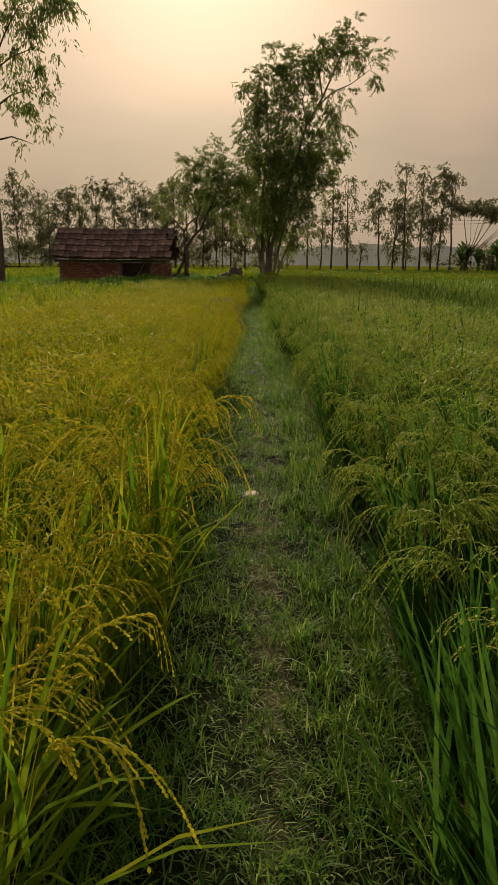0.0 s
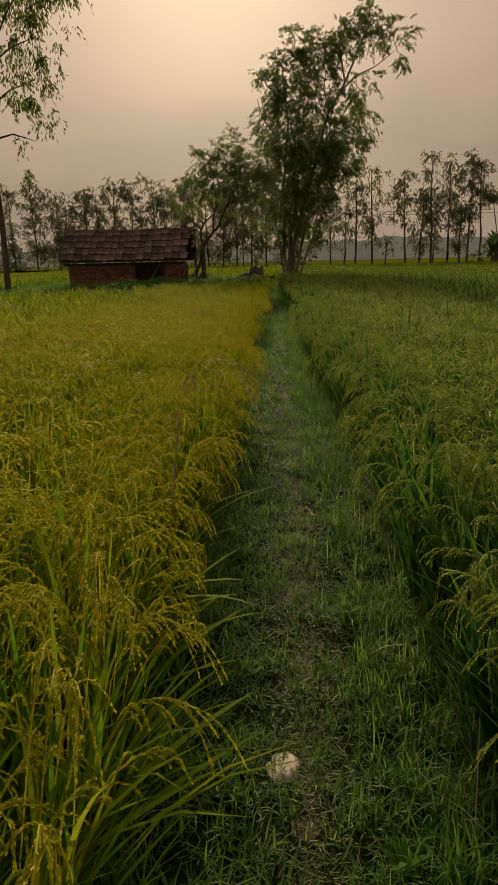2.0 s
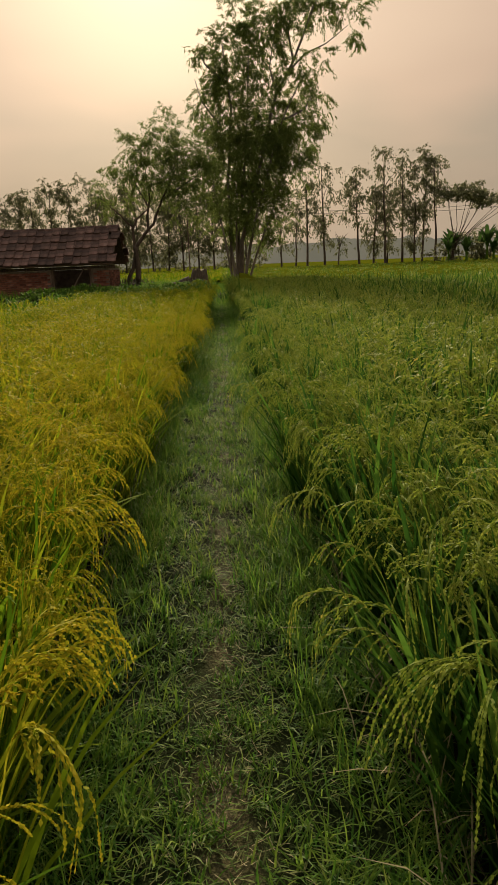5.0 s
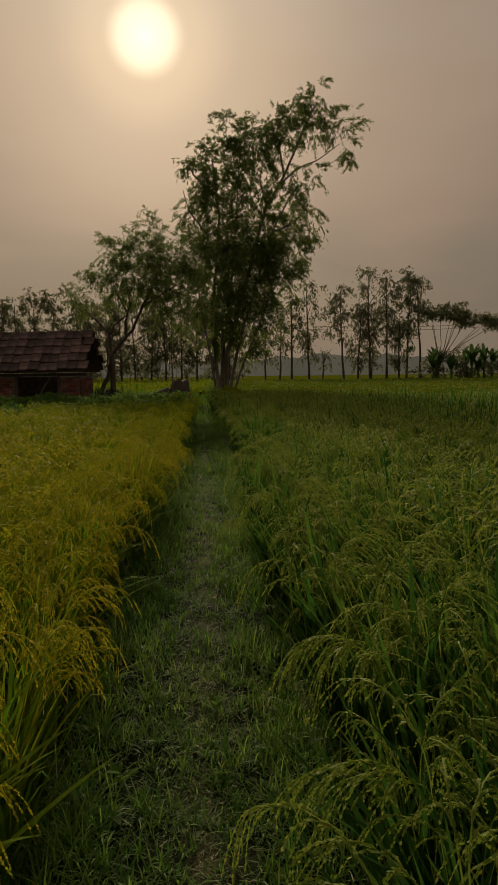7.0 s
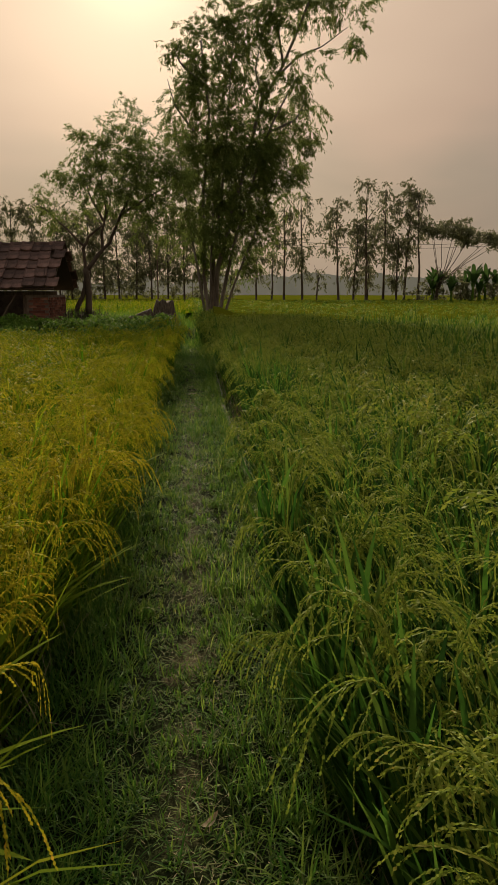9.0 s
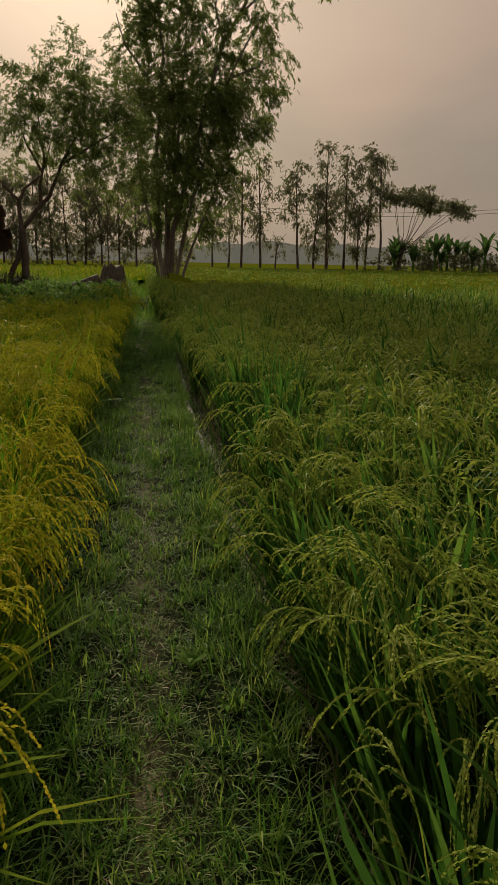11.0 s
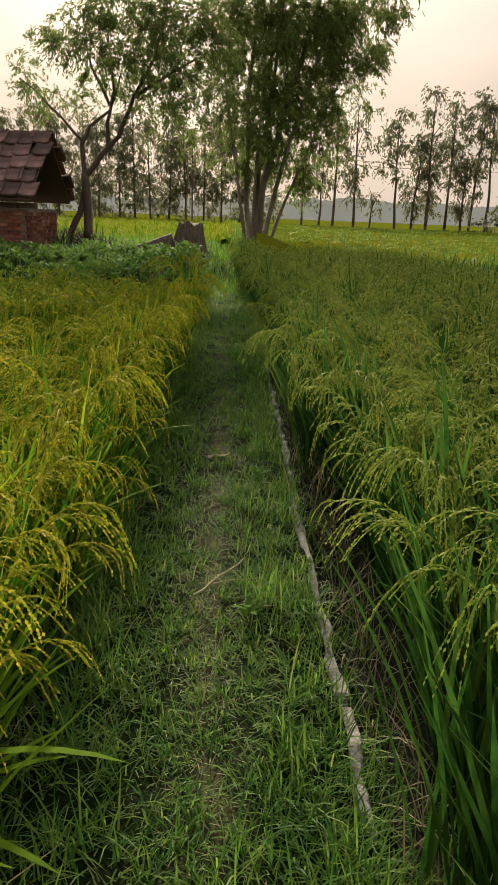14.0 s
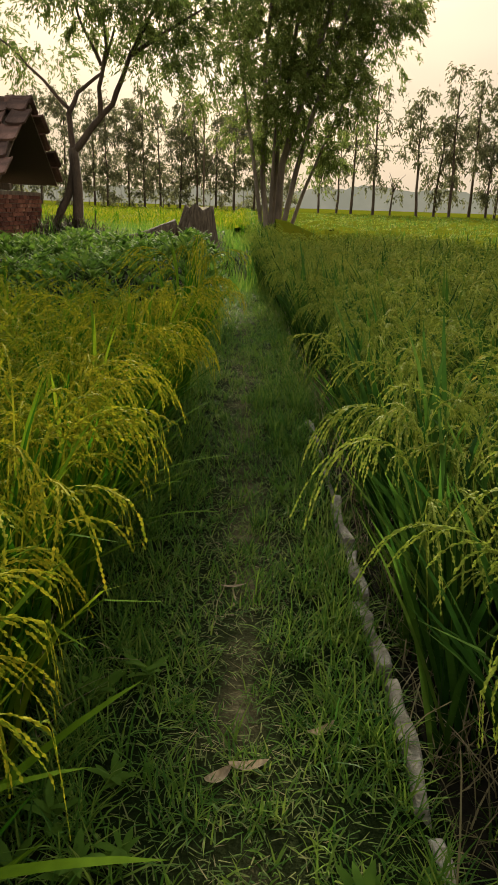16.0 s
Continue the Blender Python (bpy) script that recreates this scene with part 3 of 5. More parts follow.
def templates(ripe, lod, count):
    out = []
    for k in range(count):
        leaves, ears = rice_shape(500 + 20 * lod + k + (7 if ripe else 0), ripe, lod)
        out.append((joined(leaves), joined(ears)))
    return out


def build_rice(side):
    ripe = side < 0
    word = "left" if ripe else "right"
    leaf, grain = (M["leaf_ripe"], M["grain_ripe"]) if ripe else (M["leaf_green"], M["grain_green"])
    label = "dense golden ripening rice crop" if ripe else "dense green rice crop with nodding ears"
    edge = abs(LEFT_EDGE if ripe else RIGHT_EDGE)
    y_end = 27.9 if ripe else 36.0
    # near rows
    x, y = scatter(edge + 0.2, edge + 0.72, -0.6, y_end, 0.215)
    x = x + (widen_left(y) if ripe else widen(y))
    keep = in_view(x * side, y, 0.3) & (ripe | (y < 19.9) | (y > 21.0) | (x > 1.02))
    x, y = x[keep] * side, y[keep]
    lean = -side * rng.uniform(0.0, 0.3, len(x))
    rice_stuff("rice_near", label, leaf, grain, x, y, templates(ripe, 0, 6), rng.uniform(0.9, 1.12, len(x)) * taller(y), lean)
    # middle
    x, y = scatter(edge + 0.78, 3.6, -0.6, y_end, 0.225)
    keep = in_view(x * side, y, 0.4)
    x, y = x[keep] * side, y[keep]
    rice_stuff("rice_middle", label, leaf, grain, x, y, templates(ripe, 1, 8), rng.uniform(0.9, 1.15, len(x)) * taller(y), rng.normal(0, 0.12, len(x)))
    # outer
    x, y = scatter(3.6, 17, 6, y_end, 0.30)
    keep = in_view(x * side, y, 0.5) & ~((side < 0) & (y > 28.5))
    x, y = x[keep] * side, y[keep]
    rice_stuff("rice_outer", label, leaf, grain, x, y, templates(ripe, 2, 6), rng.uniform(0.9, 1.15, len(x)) * taller(y), rng.normal(0, 0.12, len(x)))


build_rice(-1)
build_rice(1)


def build_far_rice():
    # right-hand field to the tree line
    x, y = scatter(0.45, 40, 36, 86, 0.5)
    keep = in_view(x, y, 2.0)
    x, y = x[keep], y[keep]
    rice_stuff("rice_far", "distant green rice crop", M["leaf_green"], M["grain_green"], x, y, templates(False, 2, 4), rng.uniform(0.84, 0.98, len(x)), rng.normal(0, 0.1, len(x)))
    x, y = scatter(-26, 0.8, 47.6, 95, 0.62)
    keep = in_view(x, y, 2.0)
    x, y = x[keep], y[keep]
    rice_stuff("rice_far", "distant yellow-green rice crop behind the hut", M["leaf_ripe"], M["grain_ripe"], x, y, templates(True, 2, 4), rng.uniform(0.82, 1.0, len(x)), rng.normal(0, 0.1, len(x)))
    x, y = scatter(-26, -12.6, 26, 50, 0.5)
    keep = in_view(x, y, 1.0)
    rice_stuff("rice_far", "ripening rice crop beside the hut", M["leaf_ripe"], M["grain_ripe"], x[keep], y[keep], templates(True, 2, 3), rng.uniform(0.95, 1.2, keep.sum()), rng.normal(0, 0.1, keep.sum()))
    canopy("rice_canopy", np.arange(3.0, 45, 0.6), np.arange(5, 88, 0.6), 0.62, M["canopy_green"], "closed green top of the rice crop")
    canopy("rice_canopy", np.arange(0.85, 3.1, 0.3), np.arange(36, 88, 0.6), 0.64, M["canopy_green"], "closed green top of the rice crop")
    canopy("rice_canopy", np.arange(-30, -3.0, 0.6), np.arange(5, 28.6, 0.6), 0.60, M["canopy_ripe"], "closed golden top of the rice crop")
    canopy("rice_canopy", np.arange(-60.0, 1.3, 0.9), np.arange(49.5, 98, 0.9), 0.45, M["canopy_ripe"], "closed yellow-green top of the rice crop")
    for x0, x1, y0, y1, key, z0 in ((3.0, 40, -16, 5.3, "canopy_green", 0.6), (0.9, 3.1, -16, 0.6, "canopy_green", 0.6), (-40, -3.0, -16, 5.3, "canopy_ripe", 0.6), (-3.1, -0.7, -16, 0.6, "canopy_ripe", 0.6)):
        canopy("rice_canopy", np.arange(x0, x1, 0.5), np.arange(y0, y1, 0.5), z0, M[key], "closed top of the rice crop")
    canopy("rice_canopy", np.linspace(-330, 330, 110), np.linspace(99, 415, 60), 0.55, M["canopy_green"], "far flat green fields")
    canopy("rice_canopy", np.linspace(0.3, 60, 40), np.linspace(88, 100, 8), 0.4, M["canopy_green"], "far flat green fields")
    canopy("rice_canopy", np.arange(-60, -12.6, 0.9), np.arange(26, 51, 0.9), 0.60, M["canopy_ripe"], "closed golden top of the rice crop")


build_far_rice()


# ---- path: grass, straw, weeds ----
def blades_stuff(name, label, category, material, x, y, length, width, tilt, bend, segs=2):
    n = len(x)
    az = rng.random(n) * 2 * math.pi
    s = np.linspace(0, 1, segs + 1)
    th = tilt[:, None] + bend[:, None] * s[None]
    d = np.stack([np.sin(th) * np.cos(az)[:, None], np.sin(th) * np.sin(az)[:, None], np.cos(th)], 2)
    P = np.zeros((n, segs + 1, 3))
    P[:, 0] = np.stack([x, y, ground_z(x, y)], 1)
    for i in range(segs):
        P[:, i + 1] = P[:, i] + d[:, i] * (length / segs)[:, None]
    sd = np.stack([-np.sin(az), np.cos(az), np.zeros(n)], 1) * width[:, None] / 2
    V = []
    for i in range(segs):
        w = 1.0 - 0.35 * i / segs
        V += [P[:, i] - sd * w, P[:, i] + sd * w]
    V.append(P[:, segs])
    V = np.stack(V, 1)
    F = []
    for i in range(segs - 1):
        a = 2 * i
        F += [(a, a + 1, a + 3), (a, a + 3, a + 2)]
    a = 2 * (segs - 1)
    F.append((a, a + 1, a + 2))
    F = np.array(F)[None] + (np.arange(n) * V.shape[1])[:, None, None]
    return tagged(new(name, tri_mesh(name, V.reshape(-1, 3), F.reshape(-1, 3), material)), label, category, kind="stuff")


def build_path():
    def some(n, x0, x1, y0=1.0, y1=32.0):
        # more of them where the walker passes near
        return rng.uniform(x0, x1, n), rng.uniform(y0, y1, n)
    # tufts of splayed blades
    cx, cy = some(11500, -0.62, 0.74, 0.6, 36.0)
    keep = (rng.random(len(cx)) > 0.45 * trodden(cx, cy)) & ((cy < 21.2) | (cy > 27.2) | (cx < 0.49) | (rng.random(len(cx)) < 0.35))
    cx, cy = cx[keep], cy[keep]
    each = rng.integers(9, 19, len(cx))
    x = np.repeat(cx, each) + rng.normal(0, 0.022, each.sum())
    y = np.repeat(cy, each) + rng.normal(0, 0.022, each.sum())
    tall = np.repeat(rng.uniform(0.6, 1.35, len(cx)), each)
    n = len(x)
    edge = smooth(0.10, 0.45, np.abs(x - 0.08))
    L = (0.045 + 0.075 * rng.random(n)) * tall * (0.75 + 0.75 * edge)
    blades_stuff("path_grass", "short green grass growing on the trodden path", "grass", M["grass"], x, y, L, rng.uniform(0.0034, 0.0068, n), rng.uniform(0.25, 1.2, n), rng.uniform(0.3, 1.3, n), 2)
    # taller tufts towards the crop
    cx = np.concatenate([rng.normal(-0.45, 0.10, 1100), rng.normal(0.44, 0.13, 950)])
    cy = rng.uniform(0.8, 30, len(cx))
    keep = np.sin(cy * 2.3 + cx * 4) + 0.6 * np.sin(cy * 5.7 + 1) > -0.5
    keep &= (cy < 21.2) | (cy > 27.2) | (cx < 0.43)
    cx, cy = cx[keep], cy[keep]
    each = rng.integers(14, 30, len(cx))
    x = np.repeat(cx, each) + rng.normal(0, 0.03, each.sum())
    y = np.repeat(cy, each) + rng.normal(0, 0.03, each.sum())
    tall = np.repeat(rng.uniform(0.65, 1.25, len(cx)), each)
    n = len(x)
    blades_stuff("verge_grass", "taller bright green grass tufts along the path edge", "grass", M["grass"], x, y, rng.uniform(0.08, 0.20, n) * tall, rng.uniform(0.003, 0.0062, n), rng.uniform(0.05, 0.6, n), rng.uniform(0.4, 1.8, n), 4)
    # trampled blades lying flat over the middle
    x, y = rng.normal(0.08, 0.24, 60000), rng.uniform(0.6, 33, 60000)
    keep = np.abs(x - 0.06) < 0.56
    x, y = x[keep], y[keep]
    n = len(x)
    ob = blades_stuff("trampled_grass", "matted trampled grass over the middle of the path", "grass", M["thatch"], x, y, rng.uniform(0.02, 0.06, n), rng.uniform(0.0022, 0.0046, n), rng.uniform(0.95, 1.5, n), rng.uniform(-0.3, 0.6, n))
    ob.location.z = 0.008
    # cut straw lying about
    x, y = rng.normal(0.1, 0.16, 12000), rng.uniform(1, 29, 12000)
    keep = rng.random(len(x)) < 0.18 + 0.9 * trodden(x, y)
    x, y = x[keep], y[keep]
    n = len(x)
    ob = blades_stuff("straw_litter", "pale dry straw bits scattered on the path", "straw", M["straw"], x, y, rng.uniform(0.015, 0.06, n), rng.uniform(0.0014, 0.003, n), rng.uniform(1.15, 1.6, n), rng.uniform(-0.5, 0.5, n))
    ob.location.z = 0.012
    # dead leaves at the foot of the crop
    x = np.concatenate([rng.normal(0.70, 0.08, 3400), rng.normal(-0.57, 0.07, 1400)])
    y = rng.uniform(1, 32, len(x))
    n = len(x)
    blades_stuff("dead_rice_leaves", "brown withered leaves at the foot of the rice", "dead leaves", M["straw"], x, y, rng.uniform(0.12, 0.42, n), rng.uniform(0.003, 0.006, n), rng.uniform(0.2, 1.1, n), rng.uniform(0.3, 1.6, n), 3)


build_path()


def weed_rosette(r, size):
    """A small broad-leaved weed."""
    pieces = []
    for k in range(9):
        az = k * 2.4 + r.normal(0, 0.2)
        L = size * (0.6 + 0.5 * r.random())
        pieces.append(blade(np.array([0, 0, 0.02 + 0.06 * r.random()]), az, 0.7 + 0.4 * r.random(), 0.7, L, L * 0.30, 4))
    return joined(pieces)


def build_weeds():
    r = np.random.default_rng(5)
    shapes = []
    for _ in range(4):
        root = tagged(new("weed"), "small broad-leaved green weed growing in the path", "weed", "weeds on the path")
        for k in range(9):
            L = 0.075 * (0.6 + 0.5 * r.random())
            part("leaf", blade(np.array([0, 0, 0.01 + 0.05 * r.random()]), k * 2.4 + r.normal(0, 0.2), 0.7 + 0.4 * r.random(), 0.7, L, L * 0.30, 4), M["weed"], root)
        shapes.append(root)
    spots = [(0.33, 3.4), (0.28, 5.7), (0.38, 8.8), (-0.2, 8.1), (0.3, 11.2), (-0.22, 13.4), (0.12, 13.9), (0.37, 16.6), (-0.22, 18.2), (0.34, 19.6),
             (-0.24, 24.1), (-0.33, 24.4), (-0.19, 23.9), (-0.36, 24.0), (-0.3, 23.7), (0.3, 23.8), (-0.16, 23.5), (0.25, 25.8), (0.3, 26.4), (0.2, 22.3), (-0.40, 23.6), (-0.27, 23.85), (-0.42, 23.9), (-0.22, 24.5), (0.38, 10.1), (-0.3, 10.6), (0.30, 4.4), (0.40, 14.2), (-0.33, 6.2), (0.22, 18.4), (0.36, 21.0), (-0.3, 20.6)]
    for k, (x, y) in enumerate(spots):
        m = pose(x, y, float(ground_z(x, y)), 0, 0, k * 77) @ Matrix.Scale(0.8 + 0.5 * r.random(), 4)
        if k < 4:
            shapes[k].matrix_basis = m
        else:
            copy_thing(shapes[k % 4], pose(*m.translation, 0, 0, k * 77))
    # broad pale leaf plant at the foot of the crop
    pieces = []
    for az, tl in ((0.4, 0.5), (2.2, 0.9), (4.0, 0.8), (5.3, 0.4)):
        pieces.append(blade(np.array([0, 0, 0.03]), az, tl, 0.7, 0.11, 0.07, 5))
    ob = tagged(new("broadleaf_weed", tri_mesh("broadleaf_weed", *joined(pieces), M["weed"])), "pale green broad-leaved seedling at the crop edge", "weed")
    ob.matrix_basis = pose(0.43, 19.45, 0.0, 0, 0, 30)
    # overgrown bank in front of the hut
    shapes = [weed_rosette(np.random.default_rng(40 + k), 0.125) for k in range(5)]
    pieces = []
    for k in range(5):
        x, y = rng.uniform(-6.8, -0.30, 620), rng.uniform(27.7, 36.2, 620)
        keep = ((y < 35.0) | (x > -3.2)) & (rng.random(len(x)) < 0.25 + 0.75 * smooth(27.7, 30.0, y)) & (np.hypot(x + 0.9, y - 36.9) > 0.9)
        x, y = x[keep], y[keep]
        h = rng.uniform(0.02, 0.30, len(x)) * (0.55 + 0.45 * np.sin(x * 2.3) * np.sin(y * 1.9)) + 0.02
        pos = np.stack([x, y, ground_z(x, y) + h], 1)
        pieces.append(placed(shapes[k], pos, rng.random(len(x)) * 6.28, rng.uniform(0.7, 1.5, len(x))))
    tagged(new("weed_bank", tri_mesh("weed_bank", *joined(pieces), M["weed"])), "thick green weeds overgrowing the bank before the hut", "weeds", kind="stuff")
    x, y = rng.uniform(-12, 0.5, 17000), rng.uniform(27.5, 49, 17000)
    keep = (np.abs(x - 0.1) > 0.45) | (y > 34)
    x, y = np.concatenate([x[keep], rng.uniform(-0.5, 1.2, 5000)]), np.concatenate([y[keep], rng.uniform(34, 52, 5000)])
    n = len(x)
    blades_stuff("bank_grass", "rough green grass around the hut and trees", "grass", M["grass"], x, y, rng.uniform(0.12, 0.42, n), rng.uniform(0.008, 0.014, n), rng.uniform(0.05, 0.5, n), rng.uniform(0.3, 1.3, n), 2)


build_weeds()


def build_litter():
    """Fallen leaves, sticks, clods and the concrete edging."""
    def curled(L, w, curl):
        bm = bmesh.new()
        rows = []
        for i in range(9):
            s = i / 8
            half = w * math.sin(math.pi * min(1, 0.06 + 0.94 * s)) ** 0.7 / 2 + 0.001
            z = curl * (s - 0.5) ** 2 * L * 2
            rows.append([bm.verts.new((L * (s - 0.5), t * half, z + curl * abs(t) * half * 0.8)) for t in (-1, 0, 1)])
        for a, b in zip(rows, rows[1:]):
            for j in range(2):
                bm.faces.new((a[j], a[j + 1], b[j + 1], b[j])).smooth = True
        bmesh.ops.solidify(bm, geom=bm.faces[:], thickness=0.0012)
        return bm
    for x, y, L, w, rz, curl in ((0.08, 24.17, 0.10, 0.026, 5, 0.35), (0.005, 24.13, 0.075, 0.03, 35, 0.5), (0.27, 24.3, 0.085, 0.022, 28, 0.5), (0.03, 25.02, 0.09, 0.012, 4, 0.2), (0.13, 15.4, 0.07, 0.02, 50, 0.5), (0.2, 7.0, 0.08, 0.02, 120, 0.4)):
        ob = part("fallen_leaf", curled(L, w, curl), M["dry_leaf"], None, "curled tan dry leaf lying on the path")
        tagged(ob, category="leaf", group="fallen leaves")
        ob.matrix_basis = pose(x, y, float(ground_z(x, y)) + 0.022, 6, -4, rz)

    def stick(p, q, r):
        bm = bmesh.new()
        n, ring = 7, []
        a, b = Vector(p), Vector(q)
        u = (b - a).cross(Vector((0, 0, 1))).normalized()
        for i in range(n):
            c = a.lerp(b, i / (n - 1)) + u * 0.006 * math.sin(i * 1.7)
            rr = r * (1 - 0.5 * i / (n - 1))
            ring.append([bm.verts.new(c + u * rr * math.cos(k * 1.2566) + Vector((0, 0, rr * math.sin(k * 1.2566)))) for k in range(5)])
        for i in range(n - 1):
            for k in range(5):
                bm.faces.new((ring[i][k], ring[i][(k + 1) % 5], ring[i + 1][(k + 1) % 5], ring[i + 1][k]))
        bm.faces.new(ring[0]), bm.faces.new(ring[-1][::-1])
        return bm
    for p, q, r in (((-0.04, 24.75, 0.02), (0.0, 25.1, 0.025), 0.003), ((0.03, 24.9, 0.02), (0.035, 25.12, 0.03), 0.004), ((-0.01, 22.45, 0.02), (0.2, 22.75, 0.035), 0.006), ((0.04, 22.55, 0.02), (0.28, 22.6, 0.03), 0.004)):
        tagged(part("stick", stick(p, q, r), M["straw"], None, "thin pale dry stick lying on the path"), category="stick", group="sticks on the path")

    def lump(seed, sx, sy, sz):
        bm = bmesh.new()
        bmesh.ops.create_icosphere(bm, subdivisions=3, radius=1)
        for v in bm.verts:
            k = 1 + 0.35 * noise.noise(v.co * 1.7 + Vector((seed * 7.1, 0, 0))) + 0.12 * noise.noise(v.co * 5 + Vector((0, seed, 0)))
            v.co = Vector((v.co.x * sx, v.co.y * sy, v.co.z * sz)) * k
        for f in bm.faces:
            f.smooth = True
        return bm
    for k, (x, y, s) in enumerate(((0.0, 4.8, 0.055), (0.05, 4.55, 0.035), (0.13, 7.15, 0.05), (-0.07, 22.6, 0.035), (0.0, 16.2, 0.04), (0.18, 22.9, 0.025))):
        ob = part("earth_clod", lump(k, s, s * 1.2, s * 0.28), M["dry_leaf"] if k < 1 else M["soil"], None, "pale dry clod of earth on the path")
        tagged(ob, category="clod", group="clods of earth")
        ob.matrix_basis = pose(x, y, float(ground_z(x, y)) + 0.004, 0, 0, k * 50)
    # broken concrete edging, a row of slabs on edge
    y, k = 21.35, 0
    while y < 27.0:
        L = random.uniform(0.32, 0.62)
        bm = bmesh.new()
        bmesh.ops.create_cube(bm, size=1, matrix=Matrix.Diagonal((0.042, L, 0.16, 1)))
        bmesh.ops.subdivide_edges(bm, edges=[e for e in bm.edges if abs((e.verts[0].co - e.verts[1].co).y) > 0.1], cuts=7)
        bmesh.ops.bevel(bm, geom=bm.edges[:], offset=0.006, segments=1, affect="EDGES")
        for v in bm.verts:
            v.co += Vector((noise.noise(v.co * 9 + Vector((k, 0, 0))) * 0.024, 0, noise.noise(v.co * 7 + Vector((0, k, 3))) * 0.04))
        ob = part("edging_slab", bm, M["concrete"], None, "broken weathered concrete edging sunk beside the path")
        tagged(ob, category="edging", group="concrete path edging")
        ob.matrix_basis = pose(0.495 + random.gauss(0, 0.008), y + L / 2, -0.070 + random.gauss(0, 0.018), 0, random.gauss(0, 4), random.gauss(0, 2))
        y += L + random.uniform(0.01, 0.06)
        k += 1


build_litter()


# ---- trees ----
def tube(points, r0, r1, sides=7, wob=0.0, seed=0):
    """A tapering, slightly uneven limb along the points."""
    pts = [Vector(p) for p in points]
    fine = []
    for a, b in zip(pts, pts[1:]):
        for i in range(4):
            fine.append(a.lerp(b, i / 4))
    fine.append(pts[-1])
    V, F = [], []
    n = len(fine)
    for i, c in enumerate(fine):
        t = (fine[min(i + 1, n - 1)] - fine[max(i - 1, 0)]).normalized()
        u = t.cross(Vector((0.3, 1, 0.1))).normalized()
        w = t.cross(u)
        r = r0 + (r1 - r0) * i / (n - 1)
        c = c + Vector((noise.noise(Vector((i * 0.4, seed, 0))), noise.noise(Vector((i * 0.4, seed, 5))), 0)) * wob
        for k in range(sides):
            a = 2 * math.pi * k / sides
            rr = r * (1 + 0.18 * noise.noise(Vector((k * 1.3, i * 0.5, seed))))
            V.append(c + u * rr * math.cos(a) + w * rr * math.sin(a))
    for i in range(n - 1):
        for k in range(sides):
            a, b = i * sides + k, i * sides + (k + 1) % sides
            F += [(a, b, b + sides), (a, b + sides, a + sides)]
    V.append(fine[-1])
    F += [((n - 1) * sides + k, (n - 1) * sides + (k + 1) % sides, len(V) - 1) for k in range(sides)]
    return np.array([tuple(v) for v in V]), np.array(F)


def foliage(r, blobs, per, length, width, spray=10, droop=0.75, depth=1.0, spread=0.12):
    """Narrow leaves strung along drooping twigs, the twigs gathered in clumps through the given balls (x, y, z, radius)."""
    P, D = [], []
    for x, y, z, rad in blobs:
        n = max(4, int(per * rad * rad))
        k = max(3, n // 6)
        heart = r.normal(size=(k, 3))
        heart /= np.linalg.norm(heart, axis=1)[:, None]
        heart *= (r.random(k) ** 0.4)[:, None] * rad * 1.08
        c = heart[r.integers(0, k, n)] + r.normal(size=(n, 3)) * (0.16, 0.16, 0.10) * max(rad, 0.4) * 1.25
        c[:, 1] *= depth
        c += (x, y, z)
        out = c - (x, y, z)
        twig = out / (np.linalg.norm(out, axis=1)[:, None] + 1e-6) * 0.55 + r.normal(size=(n, 3)) * (0.5, 0.5, 0.3)
        twig[:, 2] -= droop * 0.6
        twig /= np.linalg.norm(twig, axis=1)[:, None]
        reach = (0.5 + r.random(n)) * spread * 4.2 * max(1.0, length / 0.25)
        u = r.random((n, spray))
        s = c[:, None, :] + twig[:, None, :] * (u * reach[:, None])[:, :, None]
        s[:, :, 2] -= droop * 0.5 * u * u * reach[:, None]
        s += r.normal(size=s.shape) * 0.030 * max(1.0, length / 0.25)
        way = twig[:, None, :] * 0.7 + r.normal(size=(n, spray, 3)) * 0.5
        way[:, :, 2] -= droop
        way /= np.linalg.norm(way, axis=2)[:, :, None]
        P.append(s.reshape(-1, 3))
        D.append(way.reshape(-1, 3))
    P, D = np.concatenate(P), np.concatenate(D)
    return grains(P, D, length, width, r)


BIG = [(5.2, 13.4, 0.79), (4.9, 12.6, 0.71), (6.2, 12.1, 0.71), (6.7, 11.6, 0.5), (6.4, 10.9, 0.3), (3.4, 12.4, 0.95), (2.7, 11.9, 0.95), (3.8, 11.7, 0.6),
       (1.8, 11.8, 0.8), (0.6, 11.2, 0.95), (0.3, 10.4, 0.95), (1.5, 10.7, 1.1), (4.6, 9.8, 0.71), (3.9, 9.2, 0.9), (4.9, 8.8, 0.5), (4.7, 7.8, 0.6), (3.8, 7.9, 0.9),
       (1.0, 9.4, 1.0), (2.1, 9.6, 1.0), (2.2, 11.2, 0.9), (2.9, 9.0, 0.8), (2.9, 10.9, 0.6), (1.2, 12.2, 0.6), (4.2, 12.9, 0.7), (5.6, 12.5, 0.6), (4.4, 7.0, 0.5), (0.0, 9.2, 0.7)]
